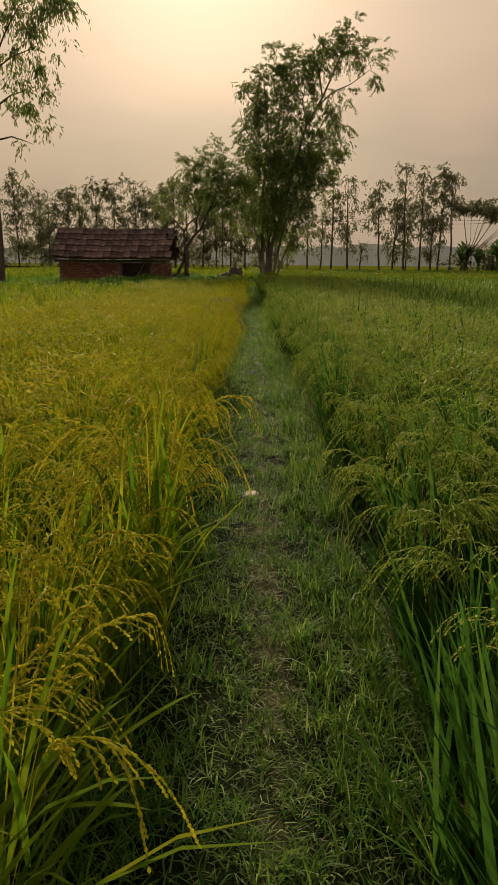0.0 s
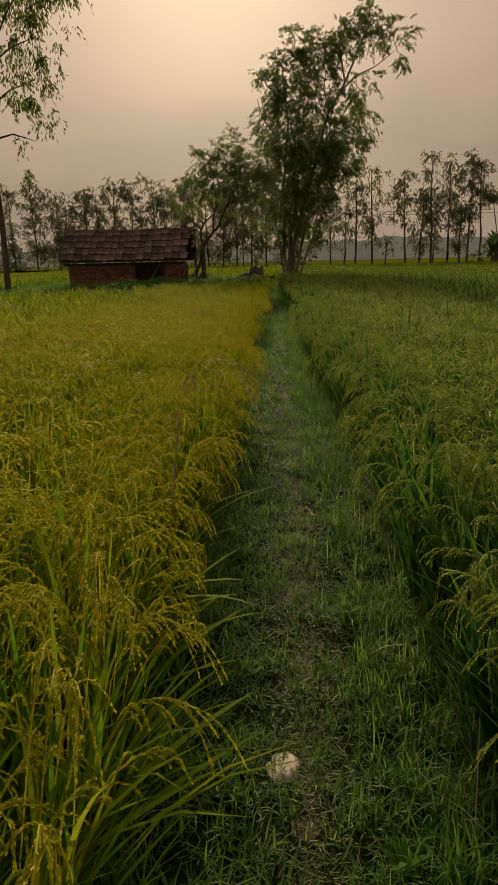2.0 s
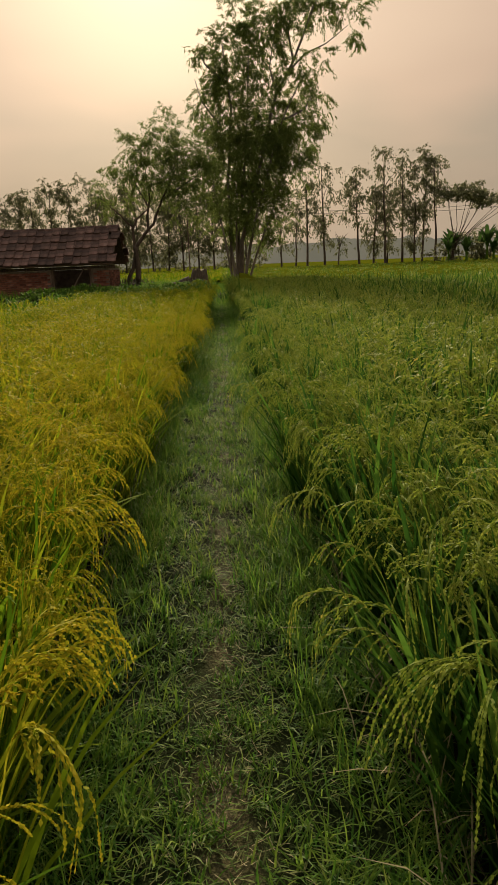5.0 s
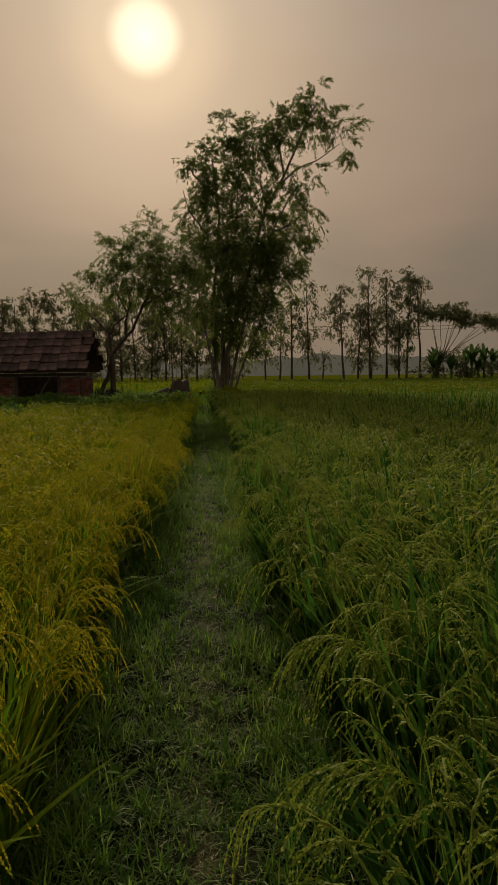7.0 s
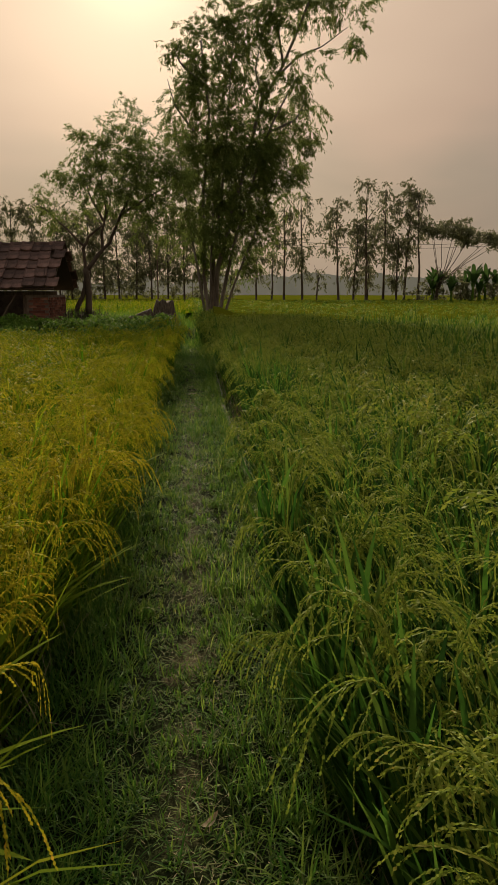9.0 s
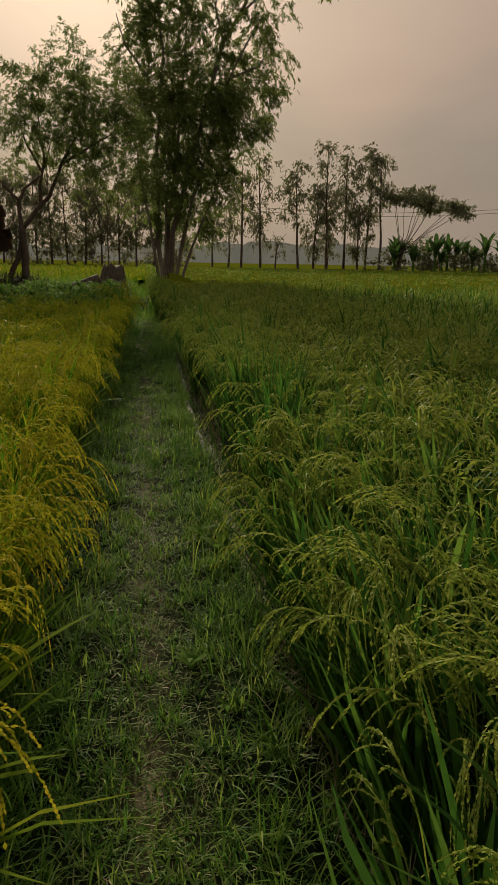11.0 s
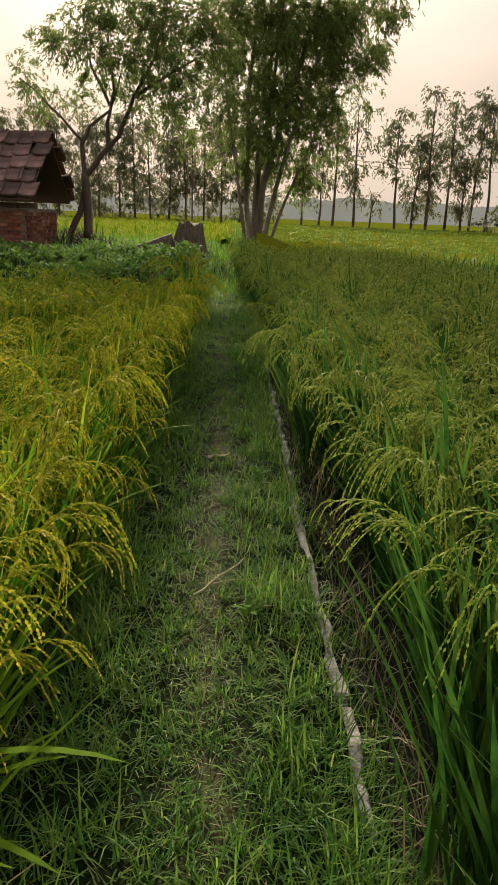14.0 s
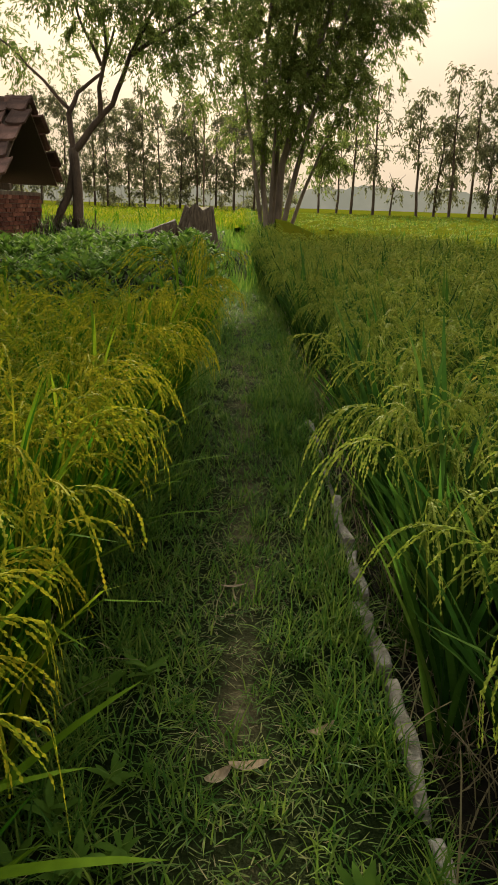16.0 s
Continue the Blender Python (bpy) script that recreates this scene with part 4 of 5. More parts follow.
BIG_LOW = [(-0.2, 7.6, 0.8), (0.4, 8.4, 1.26), (1.6, 7.6, 1.4), (2.8, 7.6, 1.26), (3.5, 6.6, 0.9), (-0.1, 6.4, 0.7), (0.8, 6.4, 1.3), (2.2, 6.0, 1.4), (3.4, 5.4, 0.8),
           (0.0, 5.1, 0.7), (0.7, 4.5, 1.1), (2.0, 4.6, 1.3), (2.9, 3.9, 0.8), (0.3, 3.4, 0.9), (1.7, 3.1, 0.9), (2.5, 2.6, 0.5), (1.2, 5.4, 1.0), (1.5, 6.9, 1.1), (2.6, 6.8, 0.9), (1.2, 3.9, 0.8)]


def big_tree():
    r = np.random.default_rng(21)
    tree = tagged(new("gum_tree"), "tall leaning many-stemmed gum tree with dense drooping foliage", "tree")
    Y = 42.0
    tree.scale = (1.096, 1.096, 1.096)
    tree.location = (0, -0.05, -0.138)
    stems = [
        ([(0.9, Y, 0.2), (1.1, Y, 2.5), (1.9, Y, 5.5), (2.9, Y, 8.9), (3.7, Y, 10.2), (4.6, Y - 0.2, 12.3), (5.2, Y, 13.4)], 0.17, 0.03),
        ([(0.7, Y + 0.2, 0.2), (0.55, Y + 0.2, 2.2), (0.5, Y + 0.3, 5.0), (0.8, Y + 0.2, 8.5), (0.5, Y, 11.0)], 0.14, 0.03),
        ([(1.05, Y - 0.2, 0.2), (1.45, Y - 0.3, 2.4), (2.2, Y - 0.4, 4.9), (3.0, Y - 0.4, 7.5), (4.0, Y - 0.3, 9.4)], 0.13, 0.025),
        ([(0.6, Y - 0.15, 0.2), (0.35, Y - 0.3, 2.0), (-0.1, Y - 0.4, 4.5), (-0.5, Y - 0.3, 7.5)], 0.10, 0.02),
        ([(0.85, Y + 0.3, 0.2), (0.95, Y + 0.5, 3.0), (1.4, Y + 0.6, 6.5), (1.8, Y + 0.4, 11.5)], 0.13, 0.025),
        ([(1.15, Y + 0.1, 0.2), (1.8, Y, 2.0), (2.6, Y, 3.9), (3.3, Y, 5.6)], 0.09, 0.02),
        ([(0.75, Y - 0.3, 0.2), (0.8, Y - 0.5, 2.8), (0.9, Y - 0.5, 5.0)], 0.09, 0.02),
    ]
    for k, (pts, a, b) in enumerate(stems):
        part("trunk", tube(pts, a * 0.68, b, 8, 0.06, k), M["bark"], tree, "pale grey smooth-barked stem")
    for k, pts in enumerate(([(3.3, Y, 9.6), (4.2, Y, 10.5), (5.2, Y, 10.9), (6.2, Y, 11.6)], [(2.9, Y, 8.9), (2.6, Y, 10.0), (2.9, Y, 11.4)], [(3.7, Y, 10.2), (3.5, Y, 11.3), (3.6, Y, 12.4)],
                             [(0.6, Y, 9.4), (-0.3, Y, 10.2), (-0.6, Y, 10.9)], [(0.3, Y, 7.6), (-0.5, Y, 8.6), (-0.8, Y, 9.6)], [(3.2, Y, 7.8), (4.2, Y, 8.2), (4.8, Y, 9.3)])):
        part("branch", tube(pts, 0.055, 0.012, 6, 0.05, 20 + k), M["bark"], tree)
    up = [(x, Y + r.normal(0, 0.5), z, s) for x, z, s in BIG]
    low = [(x, Y + r.normal(0, 0.7), z, s) for x, z, s in BIG_LOW]
    thin = [(-0.4, Y, 10.2, 0.6), (-0.6, Y, 9.1, 0.5), (-0.7, Y, 10.7, 0.35), (5.0, Y, 8.2, 0.4), (3.0, Y, 9.9, 0.3)]
    part("crown", foliage(r, up, 120, 0.135, 0.032, 30, 0.5, spread=0.085), M["tree_leaf"], tree, "drooping grey-green leaves")
    part("crown", foliage(r, low, 140, 0.135, 0.032, 30, 0.5, spread=0.10), M["tree_leaf"], tree, "dense dark lower foliage")
    part("crown", foliage(r, thin, 40, 0.24, 0.05, 7), M["tree_leaf"], tree, "thin outer twigs and leaves")


def middle_tree():
    r = np.random.default_rng(31)
    tree = tagged(new("forked_tree"), "small forked dark-barked tree with a broad airy crown", "tree")
    Y = 38.5
    limbs = [
        ([(-3.5, Y, 0.45), (-3.5, Y, 1.6), (-3.55, Y, 2.35)], 0.125, 0.10),
        ([(-4.15, Y - 0.1, 0.45), (-3.85, Y, 1.1), (-3.6, Y, 1.7), (-3.5, Y, 2.3)], 0.085, 0.08),
        ([(-3.55, Y, 2.3), (-3.6, Y, 3.0), (-3.4, Y, 3.4), (-2.9, Y + 0.1, 3.8), (-2.6, Y, 4.6)], 0.065, 0.02),
        ([(-3.5, Y, 2.3), (-3.1, Y, 2.8), (-2.7, Y, 3.2), (-2.3, Y - 0.1, 4.1), (-1.8, Y, 5.0), (-1.6, Y, 5.8)], 0.08, 0.02),
        ([(-2.95, Y, 3.0), (-2.95, Y, 3.5), (-2.8, Y, 4.2), (-2.9, Y, 5.4)], 0.06, 0.02),
        ([(-3.6, Y, 3.1), (-4.1, Y, 3.6), (-4.6, Y, 4.1), (-5.0, Y, 4.4)], 0.04, 0.012),
        ([(-2.3, Y, 4.1), (-1.5, Y, 4.6), (-0.8, Y, 5.0)], 0.05, 0.015),
        ([(-2.9, Y, 3.9), (-3.3, Y, 4.7), (-3.5, Y, 5.4)], 0.04, 0.012),
    ]
    for k, (pts, a, b) in enumerate(limbs):
        part("trunk" if k < 2 else "branch", tube(pts, a, b, 8, 0.05, 40 + k), M["bark_dark"], tree)
    L = [(-3.5, 5.3, 0.6), (-2.9, 5.9, 0.65), (-2.4, 5.1, 0.8), (-1.6, 5.6, 0.75), (-2.0, 6.2, 0.6), (-1.1, 5.8, 0.7), (-1.0, 4.9, 0.6), (-1.6, 4.7, 0.5), (-4.5, 4.3, 0.45), (-4.9, 4.4, 0.28), (-4.0, 4.2, 0.35),
         (-2.4, 4.4, 0.45), (-1.7, 3.9, 0.5), (-0.6, 4.5, 0.6), (-0.6, 5.4, 0.55), (-1.1, 3.7, 0.4), (-0.7, 3.5, 0.35), (-3.2, 4.8, 0.5), (-1.4, 6.4, 0.6), (-0.6, 6.1, 0.55), (-2.6, 6.5, 0.5), (-3.4, 6.2, 0.55), (-3.9, 5.5, 0.5), (-1.9, 6.9, 0.5), (-0.3, 5.2, 0.5), (-2.0, 5.6, 0.7), (-2.9, 5.2, 0.6), (-0.2, 3.9, 0.45), (-4.9, 5.0, 0.3), (-1.4, 4.2, 0.55)]
    part("crown", foliage(r, [(x, Y + r.normal(0, 0.5), z, s) for x, z, s in L], 165, 0.105, 0.028, 28, 0.45, spread=0.10), M["tree_leaf"], tree, "small dull green leaves in loose sprays")


def left_tree():
    r = np.random.default_rng(41)
    tree = tagged(new("gum_tree"), "tall slender gum tree with a straight trunk and hanging leaves", "tree")
    Y, X = 32.5, -11.15
    part("trunk", tube([(X, Y, -0.2), (X + 0.02, Y, 3), (X - 0.03, Y, 6.5), (X + 0.1, Y, 10), (X, Y, 14.0)], 0.14, 0.05, 9, 0.04, 60), M["bark_dark"], tree, "straight brown trunk")
    for k, pts in enumerate(([(X, Y, 8.8), (-10.4, Y, 10.4), (-9.6, Y, 11.6), (-8.4, Y, 12.0)], [(X, Y, 7.6), (-10.2, Y, 8.2), (-9.3, Y, 8.5)], [(X, Y, 6.4), (-10.3, Y, 6.6), (-9.4, Y, 6.3)],
                             [(X, Y, 9.5), (-12.4, Y, 11.0), (-13.2, Y, 11.8)], [(X, Y, 9.0), (-10.0, Y, 9.7), (-8.9, Y, 10.1)])):
        part("branch", tube(pts, 0.05, 0.01, 6, 0.06, 70 + k), M["bark_dark"], tree)
    L = [(-7.7, 11.3, 0.43), (-8.3, 11.4, 0.48), (-9.2, 11.2, 0.57), (-10.0, 11.2, 0.48), (-8.9, 10.5, 0.33), (-8.7, 9.6, 0.43), (-9.3, 9.8, 0.48), (-9.8, 8.7, 0.43), (-8.8, 8.6, 0.33), (-9.4, 8.0, 0.38), (-8.8, 7.1, 0.29),
         (-10.2, 7.9, 0.33), (-10.1, 6.6, 0.14), (-9.8, 6.2, 0.11), (-9.8, 5.3, 0.1), (-10.4, 9.8, 0.38), (-7.7, 10.3, 0.11), (-8.6, 12.3, 0.8), (-10.0, 12.6, 0.9), (-11.2, 13.4, 1.0), (-12.6, 11.9, 0.9), (-12.9, 10.6, 0.7), (-12.2, 9.2, 0.5)]
    part("crown", foliage(r, [(x, Y + r.normal(0, 0.3), z, s) for x, z, s in L], 230, 0.22, 0.055, 7, 0.9), M["tree_leaf"], tree, "hanging narrow leaves")


big_tree()
middle_tree()
left_tree()


def slender_tree(x, y, h, w, bare, seed, dense=1.0):
    """A distant plantation gum: bare pole below, airy uneven crown above."""
    r = np.random.default_rng(seed)
    tree = tagged(new("slender_gum_tree"), "distant slender gum tree with a bare trunk and airy crown", "tree", "gum trees at the field edge")
    lean = r.normal(0, 0.25)
    part("trunk", tube([(0, 0, -0.3), (lean * 0.3, 0, h * 0.35), (lean, 0, h * 0.7), (lean * 1.2, 0, h * 0.97)], 0.10 + 0.004 * h, 0.025, 6, 0.12, seed), M["bark_dark"], tree)
    blobs, z = [], bare
    while z < h:
        u = (z - bare) / max(h - bare, 0.1)
        spread = w * (0.35 + 0.75 * math.sin(math.pi * min(1, 0.18 + 0.74 * u)))
        for _ in range(r.integers(2, 4)):
            if r.random() < 0.85:
                blobs.append((lean * u + r.normal(0, spread * 0.55), r.normal(0, spread * 0.5), z + r.normal(0, 0.3), r.uniform(0.28, 0.62) * w ** 0.5))
        z += 0.62
    for k in range(5):
        z0 = bare + (h - bare) * r.random() * 0.8
        bx, by = r.normal(0, w * 0.5), r.normal(0, w * 0.4)
        part("branch", tube([(lean * z0 / h, 0, z0 - 0.5), (lean * z0 / h + bx * 0.5, by * 0.5, z0 + 0.4), (lean * z0 / h + bx, by, z0 + 0.9)], 0.045, 0.012, 5, 0.03, seed + k), M["bark_dark"], tree)
    part("crown", foliage(r, blobs, 52 * dense, 0.30, 0.10, 7, 0.8, spread=0.13), M["tree_leaf_hazed"], tree, "sparse drooping leaves")
    tree.location = (x, y, float(ground_z(x, y)))
    return tree


RIGHT_ROW = [(6.6, 88, 6.8, 0.7, 3.2, 0.9), (8.2, 88, 7.4, 0.8, 3.0, 0.9), (9.5, 88, 11.6, 1.1, 4.2, 1.0), (11.4, 88, 12.2, 1.3, 3.4, 1.0), (15.2, 88, 11.6, 1.3, 5.2, 1.1), (17.0, 89, 10.2, 1.3, 3.0, 1.1),
             (18.2, 88, 13.6, 1.3, 4.0, 1.1), (20.6, 90, 13.4, 1.5, 6.5, 1.1), (22.6, 89, 13.6, 1.6, 6.0, 1.2), (23.9, 88, 12.6, 1.1, 7.0, 1.1), (21.4, 88, 8.4, 1.0, 2.6, 1.6), (19.3, 92, 6.5, 0.8, 2.5, 0.9), (12.9, 88, 4.6, 0.9, 2.6, 0.8)]
for k, (x, y, h, w, bare, dn) in enumerate(RIGHT_ROW):
    slender_tree(x, y, h - 0.9, w, bare, 300 + k, dn)
LEFT_ROW = [(-39.5, 112, 13.5), (-35.4, 110, 14.4), (-32.6, 112, 12.4), (-30.2, 108, 11.6), (-28.0, 111, 12.6), (-25.8, 109, 12.0), (-23.8, 110, 13.4), (-20.9, 110, 13.3), (-17.5, 110, 13.7), (-15.6, 108, 11.4), (-13.8, 112, 12.4),
            (-11.7, 110, 14.6), (-9.6, 108, 12.2), (-7.6, 111, 13.2), (-5.4, 109, 12.0), (-3.4, 112, 12.6), (-1.2, 110, 11.8), (1.2, 112, 12.4), (3.4, 110, 11.6)]
for k, (x, y, h) in enumerate(LEFT_ROW):
    slender_tree(x, y, h - 0.4, 1.9, 2.6 + 1.4 * ((k * 7) % 3) / 2, 400 + k, 1.1)


def flat_tree():
    r = np.random.default_rng(51)
    tree = tagged(new("spreading_tree"), "distant flat-topped spreading tree with thin foliage", "tree")
    Y, ends = 86.0, []
    part("trunk", tube([(25.0, Y, -0.3), (25.2, Y, 1.8), (25.6, Y, 3.2)], 0.22, 0.16, 7, 0.1, 80), M["bark_dark"], tree)
    for k in range(11):
        ex, ez = 24.2 + 0.72 * k, 8.6 - 0.16 * abs(k - 3) - 0.05 * k
        ey = Y + r.normal(0, 1.2)
        part("branch", tube([(25.4, Y, 2.6), (25.4 + (ex - 25.4) * 0.45, (ey + Y) / 2, 4.6), (ex, ey, ez - 0.3)], 0.055, 0.015, 5, 0.15, 81 + k), M["bark_dark"], tree)
        ends += [(ex, ey, ez - 0.1, 0.48)] + [(ex + r.uniform(-0.8, 0.8), ey + r.normal(0, 1), ez - r.uniform(0.0, 0.7), 0.36) for _ in range(5)]
    part("crown", foliage(r, [(x, y, z - 0.15, s) for x, y, z, s in ends], 130, 0.26, 0.10, 8, 0.1), M["tree_leaf_hazed"], tree, "thin layered russet-green leaves")


flat_tree()


def banana_plant(x, y, h, seed):
    r = np.random.default_rng(seed)
    plant = tagged(new("banana_plant"), "distant banana plant with broad arching leaves", "banana plant", "banana grove")
    part("stem", tube([(0, 0, -0.2), (0.05, 0, h * 0.3), (0, 0, h * 0.55)], 0.16, 0.09, 7, 0.02, seed), M["weed"], plant)
    for k in range(9):
        az = k * 2.4 + r.normal(0, 0.3)
        part("leaf", blade(np.array([0, 0, h * 0.45 + 0.1 * h * r.random()]), az, 0.15 + 0.35 * r.random(), 0.6 + 1.2 * r.random(), h * (0.45 + 0.15 * r.random()), 0.5, 6), M["banana"], plant)
    plant.location = (x, y, float(ground_z(x, y)))


for k in range(17):
    banana_plant(24.5 + 0.82 * k + 0.3 * math.sin(k * 5), 85.5 + 1.8 * math.sin(k * 2.7), 3.5 + 0.7 * math.sin(k * 1.9) + 0.05 * k, 600 + k)


def shrubbery(name, label, spots, seed, per, leaf=0.4):
    r = np.random.default_rng(seed)
    bush = tagged(new(name), label, "bushes")
    part("foliage", foliage(r, spots, per, leaf, leaf * 0.4, 7, 0.2), M["tree_leaf_hazed"], bush)
    stems = [tube([(x, y, -0.3), (x, y, z)], 0.05, 0.02, 5, 0.05, k) for k, (x, y, z, s) in enumerate(spots[::3])]
    part("stems", joined(stems), M["bark_dark"], bush)


rr = np.random.default_rng(77)
shrubbery("undergrowth", "dark undergrowth below the far plantation trees", [(x, 113 + rr.normal(0, 1.5), rr.uniform(0.6, 5.0), rr.uniform(0.8, 1.5)) for x in np.arange(-46, 6, 0.45)], 1, 12, 0.45)
shrubbery("undergrowth", "dark bushes below the banana grove", [(x, 86.5 + rr.normal(0, 0.8), rr.uniform(0.5, 2.9), rr.uniform(0.5, 0.9)) for x in np.arange(23.5, 40, 0.35)], 2, 26, 0.45)


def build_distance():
    """The woods on the horizon, an uneven strip far off, glowing in haze colour."""
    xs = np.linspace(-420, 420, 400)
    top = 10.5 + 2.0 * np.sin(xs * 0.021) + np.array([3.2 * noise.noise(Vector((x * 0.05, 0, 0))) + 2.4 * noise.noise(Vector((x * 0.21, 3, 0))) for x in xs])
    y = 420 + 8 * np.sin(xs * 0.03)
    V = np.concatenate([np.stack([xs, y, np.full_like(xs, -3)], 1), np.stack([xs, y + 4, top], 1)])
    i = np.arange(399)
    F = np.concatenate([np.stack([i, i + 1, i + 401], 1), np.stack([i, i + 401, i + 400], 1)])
    tagged(new("backdrop", tri_mesh("backdrop", V, F, M["haze"])), "line of woods on the horizon in a glowing haze colour", "woods", kind="structure")


build_distance()


def wires():
    for k, z in enumerate((8.6, 8.2)):
        pts = [(-4 + 52 * t, 96 + 2 * t, z - 1.5 * 4 * t * (1 - t)) for t in np.linspace(0, 1, 9)]
        tagged(new("power_line", tri_mesh("power_line", *tube(pts, 0.022, 0.022, 5), M["wire"])), "thin sagging overhead power line", "cable", "power lines")


    for x, y in ((-4.0, 96.0), (48.0, 98.0)):
        pole = tagged(new("power_pole"), "thin grey power pole standing in the far field", "pole", "power poles")
        part("shaft", tube([(0, 0, -0.3), (0, 0, 4.5), (0, 0, 9.2)], 0.09, 0.06, 8), M["timber"], pole)
        part("crossarm", tube([(0, 0, 8.4), (0.01, -0.02, 8.4), (0.02, -0.05, 8.65)], 0.04, 0.04, 6), M["timber"], pole)
        pole.location = (x, y, 0)


wires()
seeding_stalk()


# ---- hut ----
HX0, HX1, HY0, HY1 = -9.45, -4.30, 35.7, 38.6
RIDGE_Y, RIDGE_Z, EAVE_Z = 37.15, 3.08, 1.68
BASE = 0.50


def box(bm, x0, x1, y0, y1, z0, z1):
    bmesh.ops.create_cube(bm, size=1, matrix=Matrix.Translation(((x0 + x1) / 2, (y0 + y1) / 2, (z0 + z1) / 2)) @ Matrix.Diagonal((x1 - x0, y1 - y0, z1 - z0, 1)))


def build_hut():
    hut = tagged(new("brick_hut"), "low old brick hut with a sagging clay tile roof", "hut")
    T = 0.22
    door = (-6.45, -5.0)
    walls = []
    for x0, x1, y0, y1 in ((HX0, door[0], HY0, HY0 + T), (door[1], HX1, HY0, HY0 + T), (HX0, HX1, HY1 - T, HY1), (HX0, HX0 + T, HY0 + T, HY1 - T), (HX1 - T, HX1, HY0 + T, HY1 - T)):
        bm = bmesh.new()
        box(bm, x0, x1, y0, y1, BASE - 0.3, EAVE_Z - 0.22)
        walls.append(part("wall", bm, M["mortar"], hut, "rough mud-mortared brick wall"))
    for x in door:
        bm = bmesh.new()
        box(bm, x - 0.05, x + 0.05, HY0 - 0.03, HY0 + T, BASE - 0.2, EAVE_Z - 0.2)
        bmesh.ops.bevel(bm, geom=bm.edges[:], offset=0.012, segments=1, affect="EDGES")
        part("door_post", bm, M["timber"], hut)
    bm = bmesh.new()
    box(bm, HX0 - 0.25, HX1 + 0.25, HY0 + 0.04, HY0 + 0.18, EAVE_Z - 0.215, EAVE_Z - 0.10)
    bmesh.ops.bevel(bm, geom=bm.edges[:], offset=0.012, segments=1, affect="EDGES")
    part("beam", bm, M["timber"], hut, "smoke-dark timber wall plate")
    bm = bmesh.new()
    box(bm, HX0 - 0.3, HX1 + 0.3, RIDGE_Y - 0.06, RIDGE_Y + 0.06, RIDGE_Z - 0.22, RIDGE_Z - 0.10)
    part("ridge_pole", bm, M["timber"], hut)
    run, rise = RIDGE_Y - (HY0 - 0.45), RIDGE_Z - EAVE_Z
    slope = math.hypot(run, rise)
    ang = math.atan2(rise, run)
    # under-roof boards, one for each slope
    for s in (1, -1):
        bm = bmesh.new()
        bmesh.ops.create_cube(bm, size=1, matrix=Matrix.Diagonal((HX1 - HX0 + 0.5, slope - 0.06, 0.03, 1)))
        ob = part("roof_boarding", bm, M["timber"], hut, "dark boarding under the tiles")
        ob.matrix_basis = Matrix.Translation(((HX0 + HX1) / 2, RIDGE_Y - s * run / 2, (RIDGE_Z + EAVE_Z) / 2 - 0.07)) @ Matrix.Rotation(s * ang, 4, "X")
    # clay tiles
    meshes = []
    for k in range(4):
        w, L, th = 0.345, 0.52, 0.040
        prof = [(-w / 2, 0.036), (-w / 2 + 0.05, 0.006), (0.0, 0.0), (w / 2 - 0.05, 0.006), (w / 2, 0.03 + 0.008 * k / 3)]
        V, F = [], []
        for yy in (-L / 2, L / 2):
            for dz in (0, th):
                V += [(x + 0.006 * math.sin(k * 3 + yy * 9), yy + 0.012 * math.sin(k * 2.1 + x * 12), z + dz) for x, z in prof]
        n = len(prof)
        def quad(a, b, c, d):
            F.extend([(a, b, c), (a, c, d)])
        for i in range(n - 1):
            quad(n + i, n + i + 1, 3 * n + i + 1, 3 * n + i)
            quad(i, 2 * n + i, 2 * n + i + 1, i + 1)
            quad(i, i + 1, n + i + 1, n + i)
            quad(2 * n + i, 3 * n + i, 3 * n + i + 1, 2 * n + i + 1)
        quad(0, n, 3 * n, 2 * n)
        quad(n - 1, 3 * n - 1, 4 * n - 1, 2 * n - 1)
        me = tri_mesh("tile", V, F, M["tile"])
        me.polygons.foreach_set("use_smooth", [False] * len(F))
        meshes.append(me)
    rows, cols = 5, 18
    pitch_x = (HX1 - HX0 + 0.62) / cols
    for s in (1, -1):
        for j in range(rows):
            for i in range(cols):
                d = (j + 0.5) * slope / rows
                sag = 0.05 * math.sin(math.pi * i / cols) + 0.02 * math.sin(i * 1.7 + j)
                x = HX0 - 0.31 + (i + 0.5) * pitch_x + random.gauss(0, 0.01)
                if i == cols - 1:
                    x += (0.0, 0.10, 0.02, -0.08 if s > 0 else 0.12, 0.05)[j]
                ob = new("tile", meshes[(i * 5 + j * 3) % 4])
                ob.parent = hut
                ob.matrix_basis = Matrix.Translation((x, RIDGE_Y - s * d * math.cos(ang), RIDGE_Z - d * math.sin(ang) - sag + 0.02 + random.gauss(0, 0.006))) @ Matrix.Rotation(s * (ang - 0.10), 4, "X") @ Matrix.Rotation(random.gauss(0, 0.03) + (0.12 if s > 0 and i == cols - 1 and j == 3 else 0), 4, "Z") @ Matrix.Rotation(0 if s > 0 else math.pi, 4, "Z")
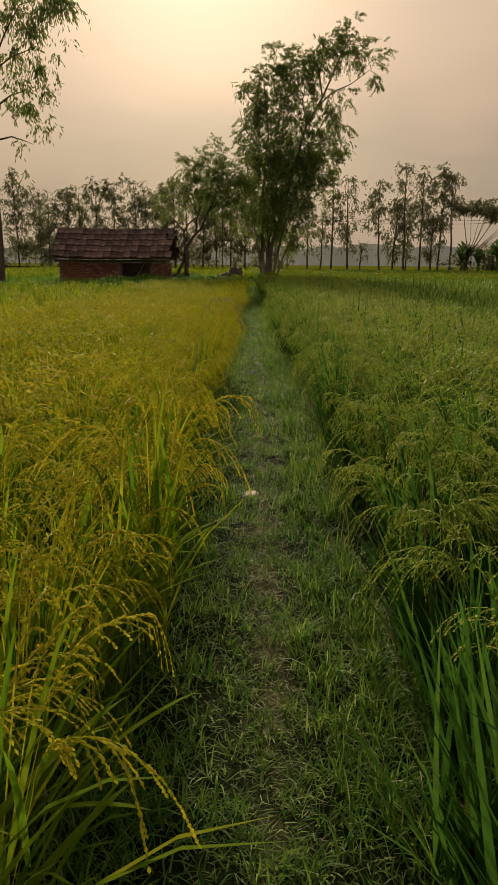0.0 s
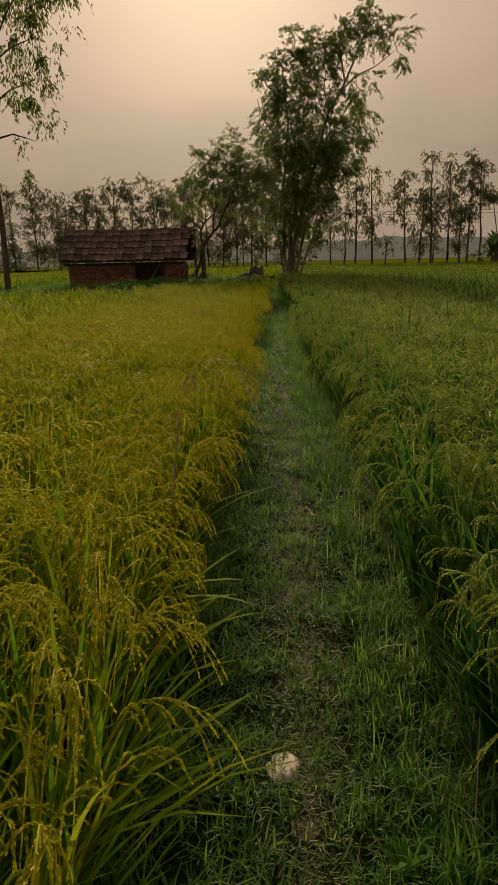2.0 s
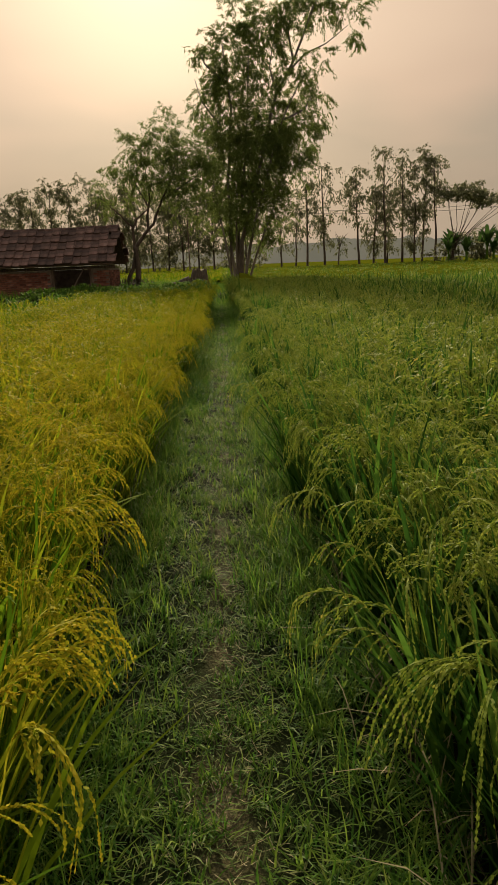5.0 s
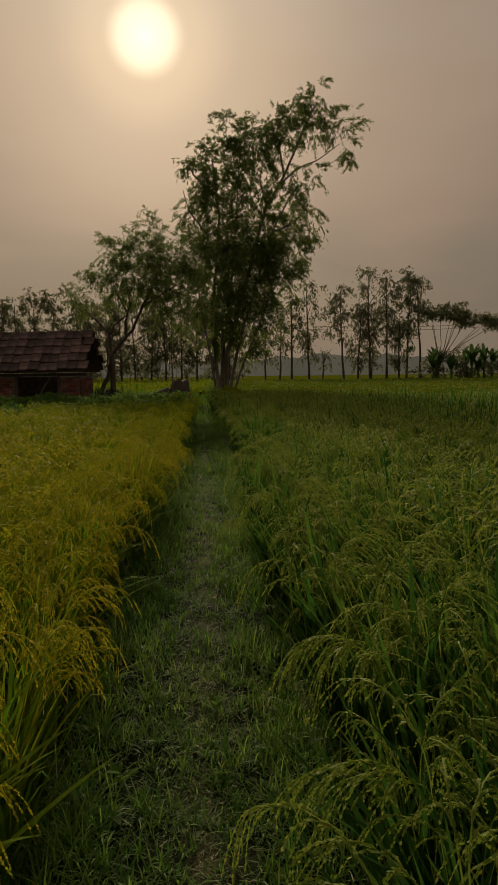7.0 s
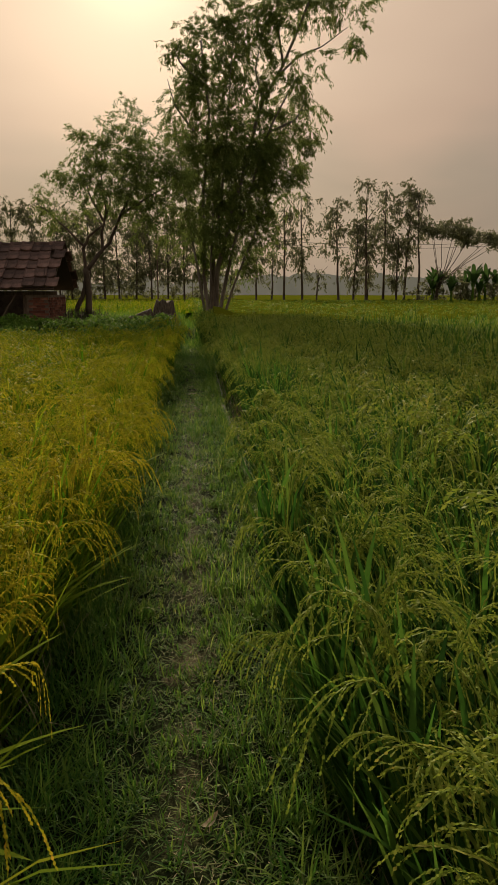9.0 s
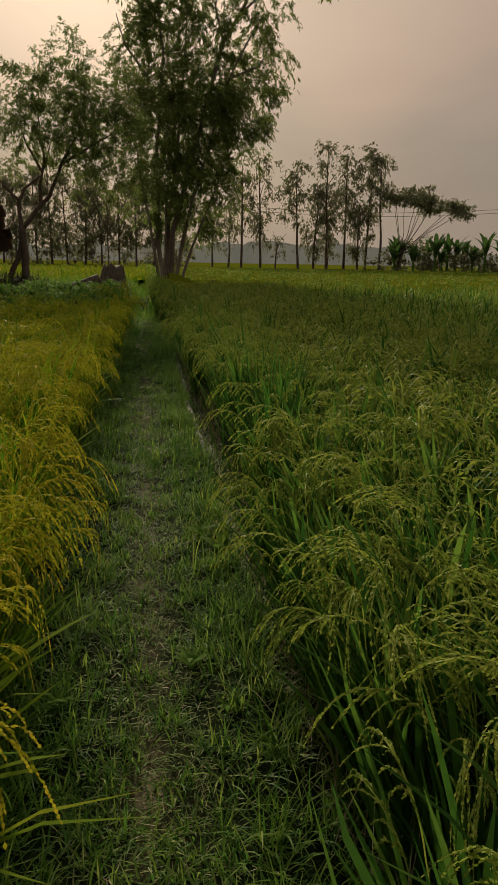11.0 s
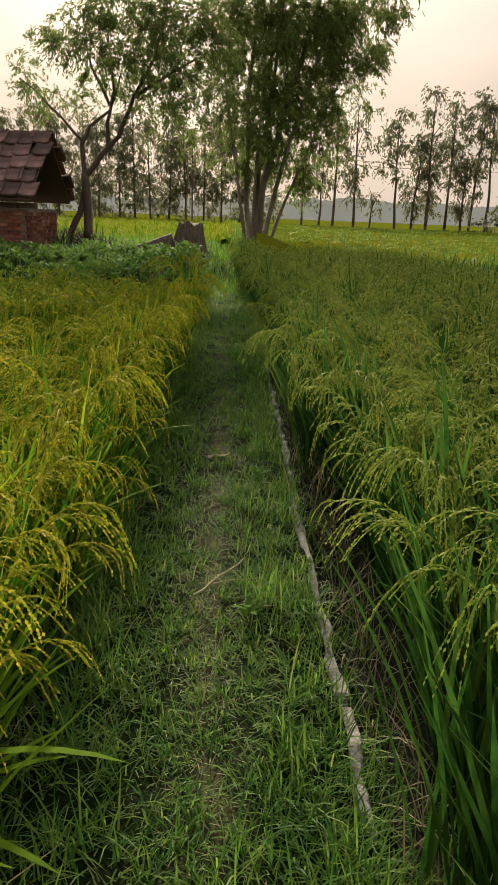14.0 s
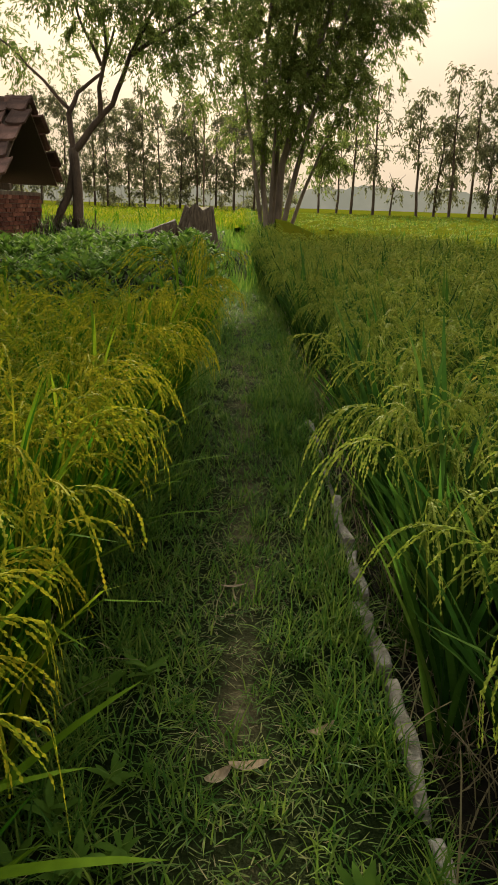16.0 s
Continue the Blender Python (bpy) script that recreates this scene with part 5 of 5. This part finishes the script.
    for i in range(14):
        bm = bmesh.new()
        bmesh.ops.create_cone(bm, segments=10, radius1=0.13, radius2=0.115, depth=0.47, cap_ends=False)
        bmesh.ops.delete(bm, geom=[v for v in bm.verts if v.co.x < -0.03], context="VERTS")
        bmesh.ops.solidify(bm, geom=bm.faces[:], thickness=0.02)
        ob = part("ridge_tile", bm, M["tile"], hut)
        ob.matrix_basis = Matrix.Translation((HX0 - 0.1 + i * (HX1 - HX0 + 0.2) / 13, RIDGE_Y, RIDGE_Z - 0.07 - 0.05 * math.sin(math.pi * i / 13))) @ Matrix.Rotation(math.pi / 2, 4, "Y") @ Matrix.Rotation(math.pi, 4, "Z")
    # bricks, proud of the mortar
    variants = []
    for k in range(5):
        bm = bmesh.new()
        bmesh.ops.create_cube(bm, size=1, matrix=Matrix.Diagonal((0.225 - 0.008 * k / 4, 0.04, 0.066, 1)))
        for v in bm.verts:
            v.co += Vector((noise.noise(v.co * 9 + Vector((k, 0, 0))), noise.noise(v.co * 9 + Vector((0, k, 0))), noise.noise(v.co * 9 + Vector((0, 0, k)))))  * 0.010
        me = bpy.data.meshes.new("brick")
        bm.to_mesh(me)
        bm.free()
        me.materials.append(M["brick"])
        variants.append(me)
    courses = int((EAVE_Z - 0.24 - BASE + 0.1) / 0.078)
    count = 0
    rest = []
    for j in range(courses):
        z = BASE - 0.08 + j * 0.078
        off = 0.12 if j % 2 else 0.0
        x = HX1 - 0.115 - off
        while x > HX0 + 0.1:
            if not door[0] - 0.13 < x < door[1] + 0.13:
                m = pose(x, HY0 - 0.006 + random.gauss(0, 0.004), z, 0, random.gauss(0, 0.8), random.gauss(0, 1.2))
                if x > -5.2 or (x > -8.1 and j > 5):
                    ob = new("brick", variants[random.randrange(5)])
                    ob.parent, ob.matrix_basis = walls[1] if x > -6 else walls[0], m
                    count += 1
                else:
                    me = variants[random.randrange(5)]
                    rest.append((np.array([tuple(m @ v.co) for v in me.vertices]), np.array([[f.vertices[0], f.vertices[1], f.vertices[2]] for f in me.polygons] + [[f.vertices[0], f.vertices[2], f.vertices[3]] for f in me.polygons])))
            x -= 0.237
        y = HY0 + 0.115 + (0.0 if j % 2 else 0.12)
        while y < HY1 - 0.1:
            ob = new("brick", variants[random.randrange(5)])
            ob.parent, ob.matrix_basis = walls[4], pose(HX1 + 0.006 + random.gauss(0, 0.004), y, z, 0, random.gauss(0, 0.8), 90 + random.gauss(0, 1.2))
            y += 0.237
    if rest:
        tagged(part("brick_facing", joined(rest), M["brick"], walls[0], "weathered red bricks"), kind="stuff")


build_hut()


def build_yard():
    """The pole against the hut and the brushwood under the forked tree."""
    g = float(ground_z(-5.6, 35.35))
    pole = tagged(new("leaning_pole"), "crooked pale pole leaning across the hut doorway", "pole")
    part("shaft", tube([(-5.75, 35.25, g - 0.03), (-5.5, 35.4, g + 0.5), (-5.22, 35.56, 1.5)], 0.032, 0.022, 7, 0.02, 9), M["timber"], pole)
    x, y = rng.normal(-3.75, 0.55, 900), rng.normal(38.1, 0.45, 900)
    n = len(x)
    blades_stuff("brushwood", "heap of dark dry twigs and leaves under the forked tree", "brushwood", M["bark_dark"], x, y, rng.uniform(0.12, 0.45, n), rng.uniform(0.010, 0.028, n), rng.uniform(0.5, 1.5, n), rng.uniform(-0.3, 0.9, n), 3)


build_yard()


def build_stump():
    stump = tagged(new("tree_stump"), "grey weathered split tree stump on the bank", "stump")
    def shell(height, r0, r1, cx, cy, lean, seed):
        V, F = [], []
        n, rings = 26, 9
        for i in range(rings):
            t = i / (rings - 1)
            for k in range(n):
                a = 2 * math.pi * k / n
                rr = (r0 + (r1 - r0) * t ** 0.7) * (1 + 0.10 * math.sin(k * 3.1 + seed) + 0.10 * noise.noise(Vector((k * 0.7, i * 0.25, seed))))
                top = height * (1 + 0.14 * noise.noise(Vector((k * 0.35, seed, 2))))
                V.append((cx + lean * t * height + rr * math.cos(a), cy + rr * math.sin(a), top * t))
            
        V.append((cx + lean * height, cy, height * 0.82))
        for i in range(rings - 1):
            for k in range(n):
                a, b = i * n + k, i * n + (k + 1) % n
                F += [(a, b, b + n), (a, b + n, a + n)]
        F += [((rings - 1) * n + k, (rings - 1) * n + (k + 1) % n, len(V) - 1) for k in range(n)]
        return np.array(V), np.array(F)
    part("stump_core", shell(0.80, 0.52, 0.27, 0, 0, 0.12, 1), M["stump"], stump)
    part("fallen_log", tube([(-1.35, -0.25, 0.08), (-0.8, -0.2, 0.22), (-0.3, -0.15, 0.42)], 0.13, 0.17, 9, 0.03, 3), M["stump"], stump, "grey log leaning on the stump")
    stump.location = (-0.95, 37.2, float(ground_z(-0.95, 37.2)) - 0.03)


build_stump()
